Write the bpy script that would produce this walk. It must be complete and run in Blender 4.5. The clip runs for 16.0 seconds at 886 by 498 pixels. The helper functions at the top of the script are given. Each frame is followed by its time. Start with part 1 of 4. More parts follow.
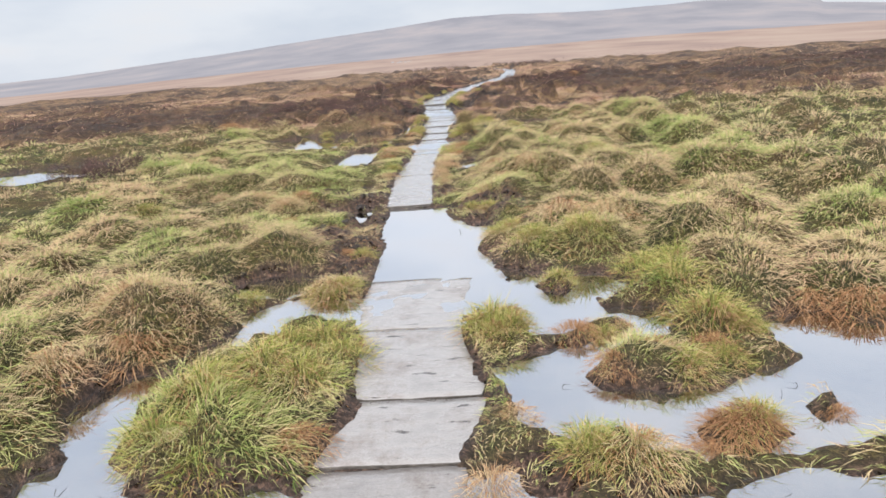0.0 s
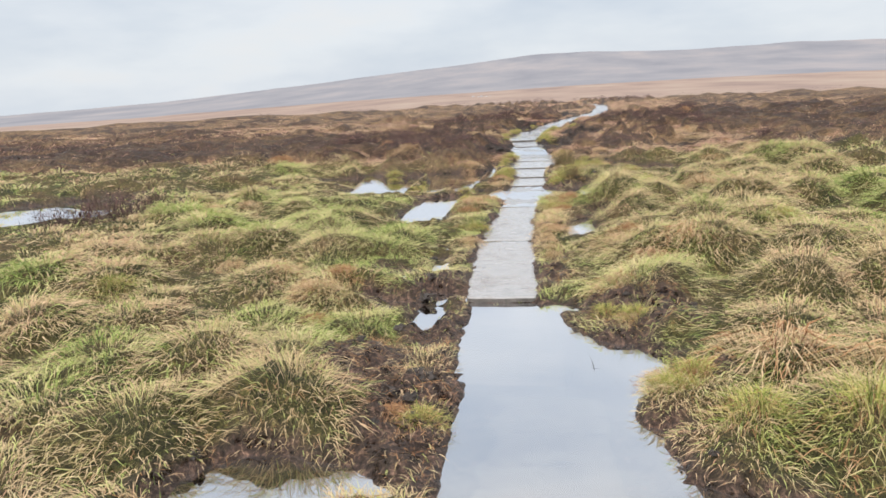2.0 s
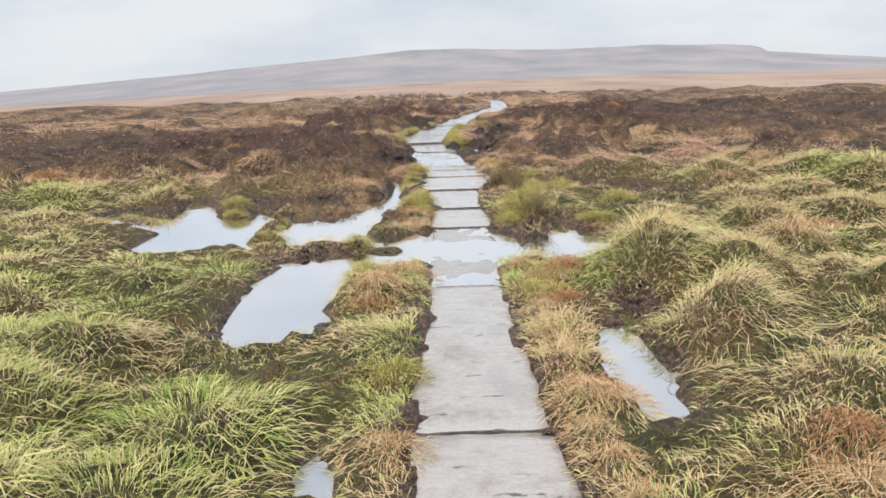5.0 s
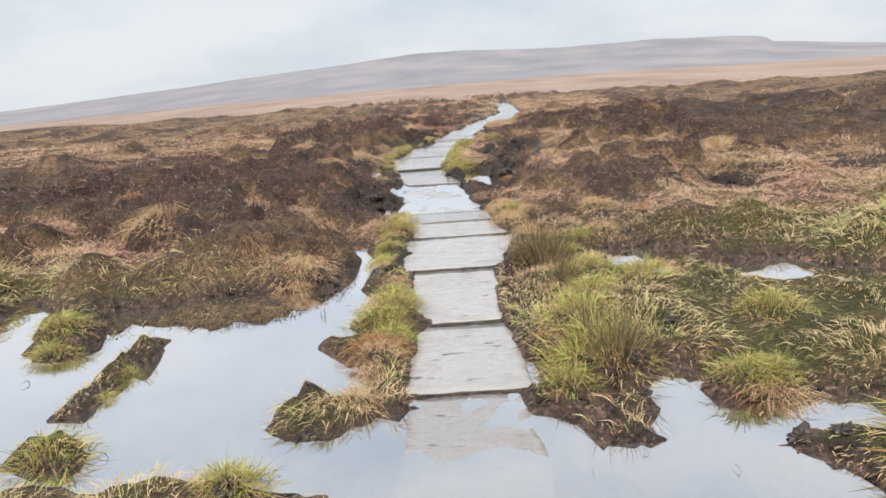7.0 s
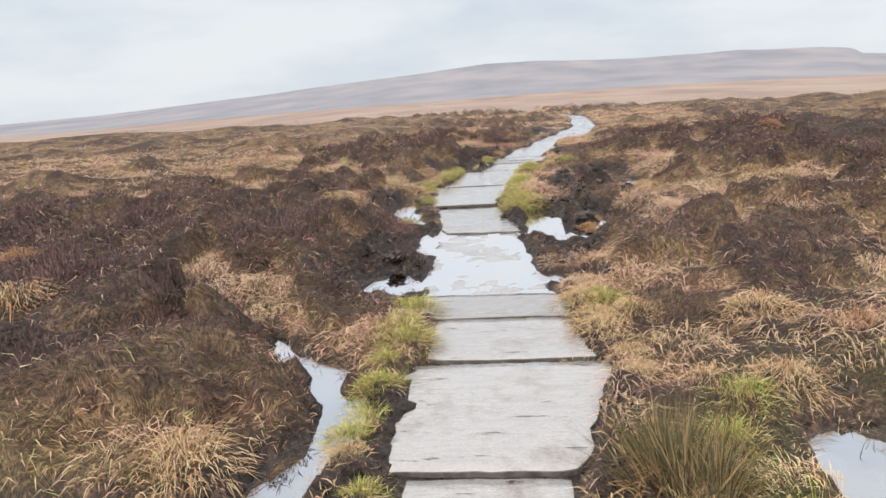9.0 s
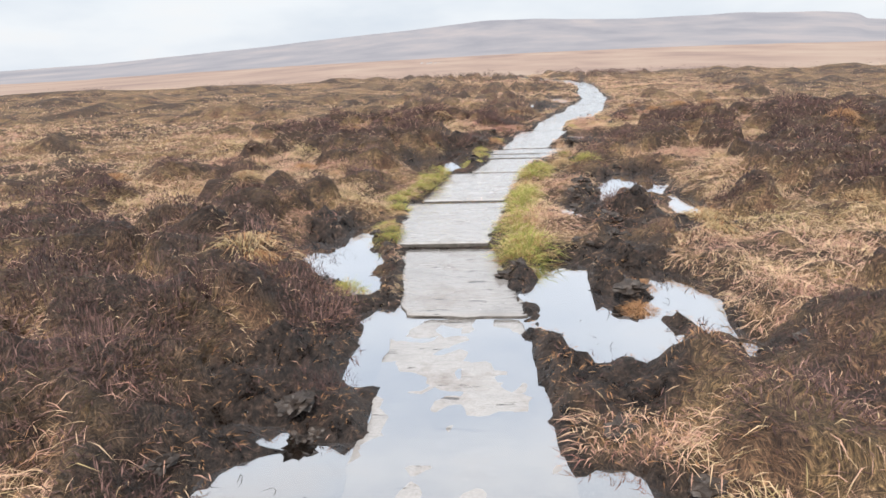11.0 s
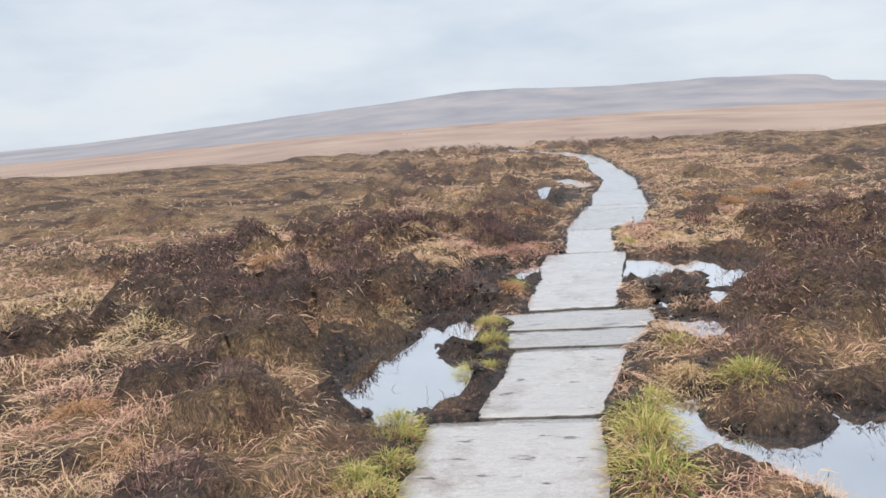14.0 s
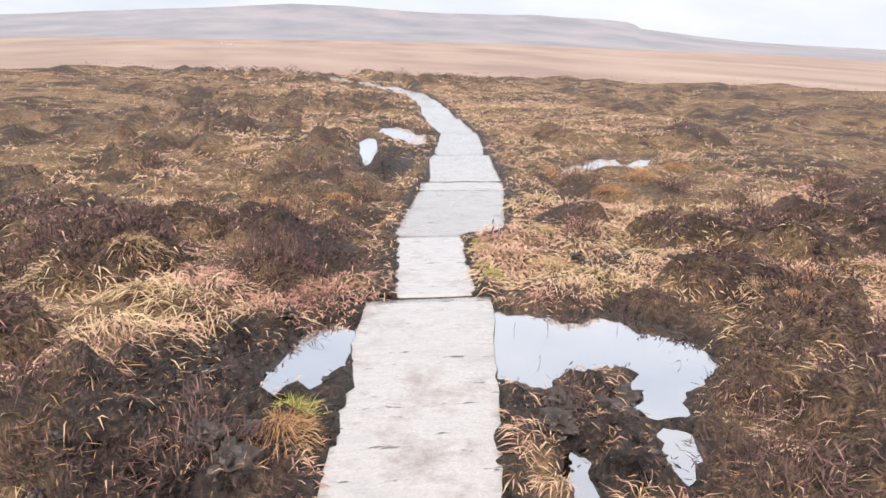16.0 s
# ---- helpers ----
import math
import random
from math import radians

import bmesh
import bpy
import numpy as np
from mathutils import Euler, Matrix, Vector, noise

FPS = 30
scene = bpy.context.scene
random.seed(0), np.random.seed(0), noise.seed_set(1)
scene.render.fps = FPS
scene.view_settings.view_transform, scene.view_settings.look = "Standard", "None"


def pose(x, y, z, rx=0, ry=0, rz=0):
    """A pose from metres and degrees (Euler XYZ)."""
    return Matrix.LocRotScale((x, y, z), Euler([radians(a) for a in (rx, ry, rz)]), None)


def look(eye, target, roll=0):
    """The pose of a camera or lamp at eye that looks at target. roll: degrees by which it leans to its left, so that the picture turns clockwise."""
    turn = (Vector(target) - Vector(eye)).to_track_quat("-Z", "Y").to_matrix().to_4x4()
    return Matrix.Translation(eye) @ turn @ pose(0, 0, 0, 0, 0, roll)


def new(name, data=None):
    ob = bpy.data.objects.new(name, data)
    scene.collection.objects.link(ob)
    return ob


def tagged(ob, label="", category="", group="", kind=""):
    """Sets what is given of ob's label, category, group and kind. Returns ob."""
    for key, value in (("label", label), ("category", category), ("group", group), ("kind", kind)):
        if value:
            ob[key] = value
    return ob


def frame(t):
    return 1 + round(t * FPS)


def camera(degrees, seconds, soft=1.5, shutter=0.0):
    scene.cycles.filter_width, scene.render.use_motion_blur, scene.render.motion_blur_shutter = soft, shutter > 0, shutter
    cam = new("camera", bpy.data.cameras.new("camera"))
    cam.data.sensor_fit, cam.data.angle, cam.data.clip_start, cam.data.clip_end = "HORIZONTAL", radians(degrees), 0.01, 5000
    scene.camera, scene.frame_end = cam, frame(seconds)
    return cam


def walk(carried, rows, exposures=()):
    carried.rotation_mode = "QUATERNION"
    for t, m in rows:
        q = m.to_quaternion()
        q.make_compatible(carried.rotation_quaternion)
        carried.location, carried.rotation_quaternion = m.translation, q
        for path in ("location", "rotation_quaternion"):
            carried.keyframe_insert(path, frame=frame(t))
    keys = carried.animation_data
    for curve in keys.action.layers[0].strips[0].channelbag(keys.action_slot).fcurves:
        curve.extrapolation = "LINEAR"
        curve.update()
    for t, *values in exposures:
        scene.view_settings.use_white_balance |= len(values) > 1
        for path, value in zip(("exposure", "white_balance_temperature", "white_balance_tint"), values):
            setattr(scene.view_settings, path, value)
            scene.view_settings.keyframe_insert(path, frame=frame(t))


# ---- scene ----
cam = camera(63.9, 16.0, soft=1.6)
PATH = [
    (0, (0.071, 0.862, 1.865), (-0.035, 2.777, 1.296), -4.2),
    (0.5, (-0.056, 1.62, 1.827), (-0.304, 3.536, 1.307), -4.7),
    (1, (-0.2, 2.35, 1.79), (-0.5, 4.26, 1.276), -4.4),
    (1.5, (-0.254, 3.075, 1.699), (-0.538, 4.999, 1.228), -3.8),
    (2, (-0.351, 3.854, 1.65), (-0.655, 5.774, 1.182), -2.9),
    (2.5, (-0.36, 4.59, 1.586), (-0.653, 6.507, 1.098), -2.2),
    (3, (-0.45, 5.384, 1.505), (-0.727, 7.298, 0.995), -1.9),
    (3.5, (-0.611, 6.182, 1.45), (-0.839, 8.1, 0.93), -1.9),
    (4, (-0.813, 6.95, 1.418), (-0.967, 8.873, 0.891), -1.7),
    (4.5, (-0.967, 7.674, 1.405), (-0.997, 9.608, 0.896), -1.4),
    (4.7, (-0.999, 7.949, 1.393), (-0.972, 9.886, 0.896), -1.4),
    (6.8, (-0.792, 11.54, 1.357), (-0.79, 13.48, 0.87), -3.3),
    (7, (-0.79, 11.793, 1.36), (-0.786, 13.733, 0.874), -3.8),
    (7.5, (-0.705, 12.383, 1.349), (-0.699, 14.325, 0.87), -4.5),
    (8, (-0.663, 13.035, 1.352), (-0.686, 14.979, 0.886), -4.4),
    (8.5, (-0.583, 13.676, 1.336), (-0.677, 15.623, 0.886), -3.6),
    (9, (-0.624, 14.454, 1.281), (-0.803, 16.395, 0.832), -3.3),
    (9.5, (-0.568, 15.156, 1.287), (-0.765, 17.093, 0.828), -3.1),
    (9.6, (-0.623, 15.295, 1.305), (-0.776, 17.238, 0.856), -2.1),
    (9.7, (-0.609, 15.437, 1.322), (-0.793, 17.378, 0.876), -2.6),
    (11.8, (-0.682, 18.042, 1.449), (-0.842, 19.931, 0.81), -1.7),
    (12, (-0.753, 18.337, 1.421), (-0.941, 20.222, 0.777), -2.1),
    (12.5, (-0.756, 19.12, 1.327), (-0.921, 21.008, 0.687), -2.1),
    (13, (-0.831, 20.105, 1.358), (-0.984, 22.003, 0.746), -2.7),
    (13.5, (-0.862, 20.92, 1.388), (-0.98, 22.86, 0.918), -4.2),
    (13.6, (-0.871, 21.071, 1.398), (-1.001, 23.018, 0.959), -3.7),
    (14, (-0.886, 21.865, 1.408), (-1.009, 23.825, 1.028), -3.5),
    (14.5, (-0.865, 22.658, 1.425), (-0.916, 24.618, 1.026), -3.6),
    (15, (-0.84, 23.419, 1.453), (-0.74, 25.358, 0.975), -2.1),
    (15.5, (-0.689, 24.127, 1.479), (-0.447, 26.04, 0.947), 0.7),
    (16, (-0.618, 24.76, 1.515), (-0.252, 26.635, 0.924), 2.1),
]
walk(cam, [(t, look(eye, target, roll)) for t, eye, target, roll in PATH], [(0.0, 0.57, 6340, 12), (1.5, 0.57, 6380, 10), (3.0, 0.57, 6500, 10), (9.7, 0.61, 6480, 10), (12.0, 0.84, 6450, 11), (12.9, 0.86, 6350, 10), (13.5, 0.75, 6450, 10), (14.0, 0.55, 6250, 10), (14.5, 0.48, 6080, 14), (15.0, 0.56, 6350, 11), (15.5, 0.62, 6480, 12), (16.0, 0.86, 6550, 14)])

# ---- world and light: an overcast afternoon ----
SUN_EL, SUN_AZ = 48, 200
world = bpy.data.worlds.new("world")
scene.world = world
world.use_nodes = True
wn, wl = world.node_tree.nodes, world.node_tree.links
wn.clear()
w_out, w_bg = wn.new("ShaderNodeOutputWorld"), wn.new("ShaderNodeBackground")
w_sky, w_mix, w_cloud = wn.new("ShaderNodeTexSky"), wn.new("ShaderNodeMix"), wn.new("ShaderNodeTexNoise")
w_ramp, w_co, w_map, w_gain = wn.new("ShaderNodeValToRGB"), wn.new("ShaderNodeTexCoord"), wn.new("ShaderNodeMapping"), wn.new("ShaderNodeMix")
w_sky.sky_type, w_sky.sun_disc = "NISHITA", False
w_sky.sun_elevation, w_sky.sun_rotation = radians(SUN_EL), radians(SUN_AZ)
w_gain.data_type, w_gain.blend_type = "RGBA", "MULTIPLY"
w_gain.inputs[0].default_value = 1.0
w_gain.inputs[7].default_value = (0.1, 0.1, 0.1, 1)
w_map.inputs["Scale"].default_value = (1.0, 1.0, 3.2)
w_cloud.inputs["Scale"].default_value, w_cloud.inputs["Detail"].default_value = 2.4, 5.0
w_cloud.inputs["Roughness"].default_value = 0.55
w_ramp.color_ramp.elements[0].position, w_ramp.color_ramp.elements[0].color = 0.32, (0.64, 0.71, 0.80, 1)
w_ramp.color_ramp.elements[1].position, w_ramp.color_ramp.elements[1].color = 0.56, (0.83, 0.87, 0.91, 1)
w_ramp.color_ramp.elements.new(0.72).color = (0.90, 0.885, 0.87, 1)
w_mix.data_type = "RGBA"
w_mix.inputs[0].default_value = 0.93
wl.new(w_co.outputs["Generated"], w_map.inputs["Vector"])
wl.new(w_map.outputs["Vector"], w_cloud.inputs["Vector"])
wl.new(w_cloud.outputs["Fac"], w_ramp.inputs["Fac"])
wl.new(w_sky.outputs["Color"], w_gain.inputs[6])
wl.new(w_gain.outputs[2], w_mix.inputs[6])
wl.new(w_ramp.outputs["Color"], w_mix.inputs[7])
wl.new(w_mix.outputs[2], w_bg.inputs["Color"])
w_bg.inputs["Strength"].default_value = 0.66
wl.new(w_bg.outputs["Background"], w_out.inputs["Surface"])

sun = new("sun", bpy.data.lights.new("sun", "SUN"))
sun.data.energy, sun.data.angle, sun.data.color = 3.2, radians(14), (1.0, 0.95, 0.90)
_a, _e = radians(SUN_AZ), radians(SUN_EL)
sun.matrix_world = look((20 * math.sin(_a) * math.cos(_e), 20 * math.cos(_a) * math.cos(_e), 20 * math.sin(_e)), (0, 0, 0))


# ---- noise on arrays ----
def lattice(ix, iy, seed):
    n = (ix.astype(np.int64) * 374761393 + iy.astype(np.int64) * 668265263 + seed * 974634777) & 0x7FFFFFFF
    n = ((n ^ (n >> 13)) * 1274126177) & 0x7FFFFFFF
    n = ((n ^ (n >> 16)) * 2246822519) & 0x7FFFFFFF
    return ((n ^ (n >> 15)) & 0xFFFFFF) / float(0xFFFFFF)


def smooth_noise(x, y, size, seed):
    u, v = x / size, y / size
    iu, iv = np.floor(u), np.floor(v)
    fu, fv = u - iu, v - iv
    fu, fv = fu * fu * (3 - 2 * fu), fv * fv * (3 - 2 * fv)
    a, b = lattice(iu, iv, seed), lattice(iu + 1, iv, seed)
    c, d = lattice(iu, iv + 1, seed), lattice(iu + 1, iv + 1, seed)
    return (a * (1 - fu) + b * fu) * (1 - fv) + (c * (1 - fu) + d * fu) * fv


def ridge(x, y, size, seed, octaves=3):
    total, gain = 0, 0.5
    for k in range(octaves):
        total = total + gain * (smooth_noise(x, y, size / 2 ** k, seed + 17 * k) - 0.5)
        gain *= 0.5
    return 2 * total


def step_up(a, b, v):
    t = np.clip((v - a) / (b - a), 0, 1)
    return t * t * (3 - 2 * t)


# ---- plan: flagstones, pools and islands ----
FLAGS, POOLS, BARS, MUD = [], [], [], []


def flag(y0, y1, l0, r0, l1, r1, top=0.0, tilt=0.0):
    FLAGS.append((y0, y1, l0, r0, l1, r1, top, tilt))


def pool(x, y, rx, ry, turn=0.0):
    POOLS.append((x, y, rx, ry, radians(turn)))


def bar(x, y, rx, ry, turn=0.0):
    """Firm ground that stands out of a pool."""
    BARS.append((x, y, rx, ry, radians(turn)))


def mud(x, y, rx, ry, turn=0.0):
    """Trodden bare peat."""
    MUD.append((x, y, rx, ry, radians(turn)))


flag(-1.0, 0.8, -0.75, 0.0, -0.75, 0.0)
flag(0.83, 2.4, -0.74, 0.02, -0.78, -0.02)
flag(2.44, 3.68, -0.80, -0.02, -0.77, -0.04, -0.031, 0.012)
flag(3.70, 4.30, -0.77, -0.03, -0.65, 0.06, -0.012)
flag(4.32, 5.30, -0.68, 0.06, -0.80, -0.10, -0.010)
flag(5.33, 6.36, -0.84, -0.08, -0.85, -0.02, -0.0306)
flag(6.40, 7.50, -0.85, -0.05, -0.85, -0.10, -0.085)
flag(7.53, 8.92, -0.92, -0.25, -0.98, -0.40, -0.050)
flag(8.97, 10.88, -1.00, -0.46, -1.10, -0.53)
flag(10.92, 12.84, -1.10, -0.52, -1.00, -0.54, -0.008)
flag(12.88, 14.64, -1.02, -0.52, -0.97, -0.46, -0.0325)
flag(14.67, 15.50, -1.00, -0.40, -0.97, -0.45, -0.024)
flag(15.53, 16.58, -0.97, -0.48, -1.02, -0.42, -0.015)
flag(16.62, 17.55, -1.08, -0.38, -1.10, -0.17, -0.004)
flag(17.60, 18.20, -1.02, -0.20, -1.03, -0.30, -0.002)
flag(18.23, 18.68, -1.10, -0.30, -1.14, -0.32, -0.008)
flag(18.72, 20.61, -1.16, -0.33, -1.20, -0.52, -0.0325)
flag(20.64, 21.94, -1.18, -0.48, -1.36, -0.68, -0.022)
flag(22.00, 23.38, -1.42, -0.72, -1.49, -0.56, 0.004)
flag(23.46, 24.90, -1.38, -0.60, -1.20, -0.40, 0.002)
flag(24.94, 25.86, -0.98, -0.38, -0.76, -0.09, 0.002)
flag(25.89, 26.20, -0.80, -0.06, -0.81, 0.12, 0.006)
flag(26.22, 26.60, -0.82, 0.14, -0.82, 0.22, 0.010)
flag(26.68, 28.58, -0.64, 0.00, -0.33, 0.44, 0.010)
flag(28.66, 29.96, -0.14, 0.36, 0.03, 0.54, 0.012)
flag(30.01, 31.70, -0.02, 0.92, 0.46, 1.35, 0.006)
flag(31.76, 32.20, 0.48, 1.42, 0.54, 1.46)
flag(32.26, 34.00, 0.65, 1.50, 0.96, 1.76, 0.006)
flag(34.06, 36.40, 1.00, 1.76, 1.55, 2.16)
flag(36.46, 38.50, 1.50, 2.18, 1.60, 2.30, 0.004)
flag(38.56, 41.00, 1.58, 2.28, 1.90, 2.52)
flag(41.06, 43.20, 1.92, 2.54, 2.08, 2.62, 0.004)
flag(43.26, 45.60, 2.05, 2.64, 2.10, 2.70)
flag(45.66, 48.00, 1.95, 2.65, 1.50, 2.20, 0.004)
flag(48.06, 50.50, 1.45, 2.10, 0.75, 1.40)
flag(50.56, 53.00, 0.70, 1.35, -0.10, 0.55)
flag(53.06, 56.00, -0.15, 0.50, -1.20, -0.55)

# the flooded dip at the start
pool(-0.45, 8.05, 0.50, 0.90)
pool(-0.30, 6.60, 0.52, 1.20)
pool(0.35, 5.80, 0.52, 0.75, 15)
pool(0.02, 7.80, 0.34, 0.42)
pool(0.72, 5.95, 0.50, 0.32, 10)
pool(1.05, 5.30, 0.40, 0.26)
pool(-1.20, 5.75, 0.55, 0.28)
pool(-1.50, 6.36, 0.48, 0.30)
pool(-1.62, 5.20, 0.26, 0.42)
pool(-1.98, 4.35, 0.30, 0.50)
pool(-1.90, 3.45, 0.36, 0.55)
pool(-1.20, 3.35, 0.55, 0.28)
pool(0.55, 4.40, 0.46, 0.55)
pool(1.30, 4.45, 0.95, 0.80)
pool(2.00, 4.55, 0.80, 0.70)
pool(1.30, 3.20, 0.70, 0.35)
pool(0.15, 3.45, 0.22, 0.25)
bar(-1.20, 4.50, 0.62, 0.85, -18)
bar(-0.80, 3.75, 0.10, 0.25)
bar(-1.08, 6.10, 0.26, 0.16)
bar(1.22, 4.62, 0.62, 0.26, 14)
bar(1.55, 4.98, 0.26, 0.28)
bar(1.28, 3.84, 0.22, 0.14)
bar(1.75, 4.02, 0.12, 0.09)
bar(0.62, 3.62, 0.42, 0.17, 8)
bar(0.10, 4.35, 0.09, 0.50, 12)
bar(0.12, 5.18, 0.25, 0.20)
bar(0.66, 6.02, 0.13, 0.09)
bar(0.80, 5.05, 0.28, 0.13, 20)
bar(-1.02, 7.05, 0.26, 0.42)
bar(0.26, 7.18, 0.22, 0.20)
# soaks along the tussocks
pool(-7.60, 13.3, 1.15, 1.25)
pool(-5.10, 14.3, 0.60, 0.45)
pool(-1.20, 8.64, 0.14, 0.32)
pool(-1.13, 9.12, 0.22, 0.15)
pool(-1.70, 9.62, 0.14, 0.09)
pool(-1.43, 10.68, 0.08, 0.20, -12)
pool(-1.38, 10.10, 0.10, 0.16)
pool(-1.72, 9.00, 0.12, 0.06)
pool(-1.53, 8.88, 0.24, 0.16)
pool(-1.74, 9.80, 0.14, 0.09)
bar(0.00, 8.44, 0.40, 0.17, -45)
bar(0.32, 7.46, 0.24, 0.14, -20)
# the wide pool and its arms
pool(-2.30, 14.95, 1.45, 0.72, 35)
pool(-3.38, 15.88, 0.72, 0.16, 115)
pool(-3.90, 15.60, 0.60, 0.50)
pool(-2.00, 16.00, 0.70, 0.40, -15)
pool(-2.00, 15.10, 1.05, 1.00)
pool(-1.62, 15.90, 0.45, 0.50)
pool(-1.55, 14.30, 0.62, 0.34)
pool(-3.20, 15.45, 0.95, 0.75)
pool(-1.38, 16.55, 0.12, 0.28)
pool(-1.88, 12.80, 0.36, 0.92, -8)
pool(-1.52, 13.58, 0.58, 0.30)
pool(-0.72, 13.90, 0.50, 0.70)
pool(0.05, 13.75, 0.48, 0.45)
pool(0.22, 14.35, 0.28, 0.42)
pool(0.65, 14.28, 0.28, 0.13)
pool(-0.03, 11.55, 0.19, 0.55)
pool(0.16, 12.20, 0.14, 0.26)
bar(-1.85, 13.97, 0.55, 0.09, 4)
bar(-1.28, 12.75, 0.30, 0.62)
bar(-0.18, 12.70, 0.30, 0.48, -15)
bar(-3.02, 15.78, 0.13, 0.40, 14)
bar(-2.43, 15.12, 0.09, 0.50, -8)
bar(-2.38, 14.30, 0.13, 0.10)
bar(-1.30, 14.55, 0.24, 0.20)
bar(-1.12, 15.35, 0.14, 0.78)
bar(-1.25, 15.30, 0.14, 0.12)
bar(-0.25, 14.95, 0.16, 0.70, 12)
bar(0.55, 14.50, 0.24, 0.10)
# soaks among the heather
pool(0.18, 20.94, 0.16, 0.34)
pool(-1.53, 17.50, 0.72, 0.09, 119)
pool(1.04, 27.62, 0.46, 0.22, 57)
pool(0.74, 26.97, 0.22, 0.07, 71)
pool(0.00, 24.85, 0.37, 0.12, 73)
pool(0.50, 24.22, 0.76, 0.16, 75)
pool(-0.63, 28.01, 0.48, 0.18, 73)
pool(0.91, 36.45, 0.35, 1.05)
pool(0.62, 16.55, 0.28, 0.42)
pool(0.92, 16.75, 0.28, 0.16)
pool(1.28, 16.15, 0.38, 0.32)
pool(1.85, 15.85, 0.40, 0.28)
pool(-1.30, 16.95, 0.10, 0.40)
pool(-1.35, 19.05, 0.34, 0.30)
pool(-1.62, 18.60, 0.12, 0.14)
pool(-1.60, 19.40, 0.16, 0.10)
pool(-0.24, 19.10, 0.20, 0.18)
pool(-0.40, 20.98, 0.16, 0.16)
pool(0.20, 20.95, 0.11, 0.12)
pool(-1.68, 21.62, 0.22, 0.50)
pool(-1.45, 21.15, 0.16, 0.22)
pool(-1.72, 22.25, 0.17, 0.55)
pool(-1.98, 21.95, 0.14, 0.26)
pool(2.28, 18.95, 0.22, 0.42)
pool(0.80, 24.30, 0.22, 0.40)
pool(-1.24, 20.30, 0.22, 0.48)
pool(-1.88, 19.92, 0.26, 0.10)
pool(-0.24, 21.02, 0.28, 0.66)
pool(-0.05, 20.30, 0.30, 0.32)
pool(0.02, 20.48, 0.20, 0.26)
pool(0.42, 20.80, 0.16, 0.72, 6)
pool(0.00, 22.95, 0.09, 0.22)
pool(0.56, 23.90, 0.32, 0.22)
pool(0.98, 23.35, 0.14, 0.48)
pool(-1.25, 25.35, 0.22, 0.42, -20)
pool(-1.35, 25.72, 0.36, 0.62, -22)
pool(-1.04, 26.45, 0.13, 0.36, -15)
pool(0.82, 27.98, 0.52, 0.44)
pool(0.42, 28.05, 0.34, 0.46)
pool(0.46, 26.25, 0.27, 0.24)
pool(1.00, 24.85, 0.36, 0.14)
pool(0.52, 23.30, 0.20, 0.18)
pool(-0.06, 23.15, 0.14, 0.20)
pool(-1.20, 26.55, 0.26, 0.34, -15)
pool(-2.75, 29.1, 0.30, 0.16)
pool(0.34, 26.75, 0.07, 0.25)
pool(0.50, 24.60, 0.48, 0.24)
pool(0.05, 25.15, 0.16, 0.10)
pool(-0.04, 24.75, 0.09, 0.16)
pool(-1.05, 27.90, 0.06, 0.20, -18)
pool(0.20, 34.70, 0.15, 1.40, -6)
pool(0.41, 33.88, 0.22, 0.15)
pool(3.28, 33.47, 1.14, 0.42, 41)
pool(1.45, 29.20, 0.12, 0.10)
bar(0.10, 21.05, 0.12, 0.30)
bar(0.62, 27.52, 0.30, 0.14)
bar(-1.05, 25.95, 0.16, 0.13)

# trodden peat
mud(-1.05, 7.1, 0.35, 0.65)
mud(-1.05, 8.3, 0.42, 0.45)
mud(-1.25, 9.3, 0.28, 0.55)
mud(0.08, 8.60, 0.52, 0.42, -40)
mud(-1.45, 7.6, 0.35, 0.5)
mud(0.35, 7.45, 0.3, 0.2)
mud(-0.28, 9.7, 0.16, 0.8)
mud(-0.22, 14.6, 0.28, 0.65)
mud(-1.35, 14.7, 0.30, 0.28)
mud(-0.30, 16.4, 0.2, 0.4)
mud(-1.20, 16.6, 0.18, 0.35)
mud(-1.45, 19.7, 0.42, 0.9)
mud(-1.75, 21.6, 0.36, 0.8)
mud(-0.15, 20.0, 0.35, 0.7)
mud(0.10, 21.3, 0.45, 0.8)
mud(0.15, 23.3, 0.35, 0.6)
mud(0.22, 22.45, 0.38, 0.60)
mud(0.65, 22.25, 0.42, 0.40)
mud(-1.95, 22.3, 0.38, 0.75)
mud(-1.35, 25.6, 0.5, 0.9, -20)
mud(0.50, 27.2, 0.5, 0.55)
mud(-1.00, 27.5, 0.55, 0.9, -20)
mud(-0.55, 29.6, 0.35, 0.6)
mud(0.3, 33.2, 0.5, 1.4, -10)

WATER = -0.02


def blobs(x, y, shapes):
    d = np.full(x.shape, 9.0)
    for cx, cy, rx, ry, turn in shapes:
        near = (np.abs(x - cx) < 3) & (np.abs(y - cy) < 3)
        dx, dy = x[near] - cx, y[near] - cy
        u, v = dx * math.cos(turn) + dy * math.sin(turn), dy * math.cos(turn) - dx * math.sin(turn)
        d[near] = np.minimum(d[near], (np.sqrt((u / rx) ** 2 + (v / ry) ** 2) - 1) * min(rx, ry) ** 0.75 * max(rx, ry) ** 0.25)
    return d


def shore(x, y):
    """Metres to the water's edge, below zero in a pool."""
    wx = x + 0.15 * ridge(x, y, 0.45, 3) + 0.09 * ridge(x, y, 0.16, 5, 3)
    wy = y + 0.15 * ridge(x, y, 0.45, 4) + 0.09 * ridge(x, y, 0.16, 6, 3)
    return np.maximum(blobs(wx, wy, POOLS), -blobs(wx, wy, BARS))


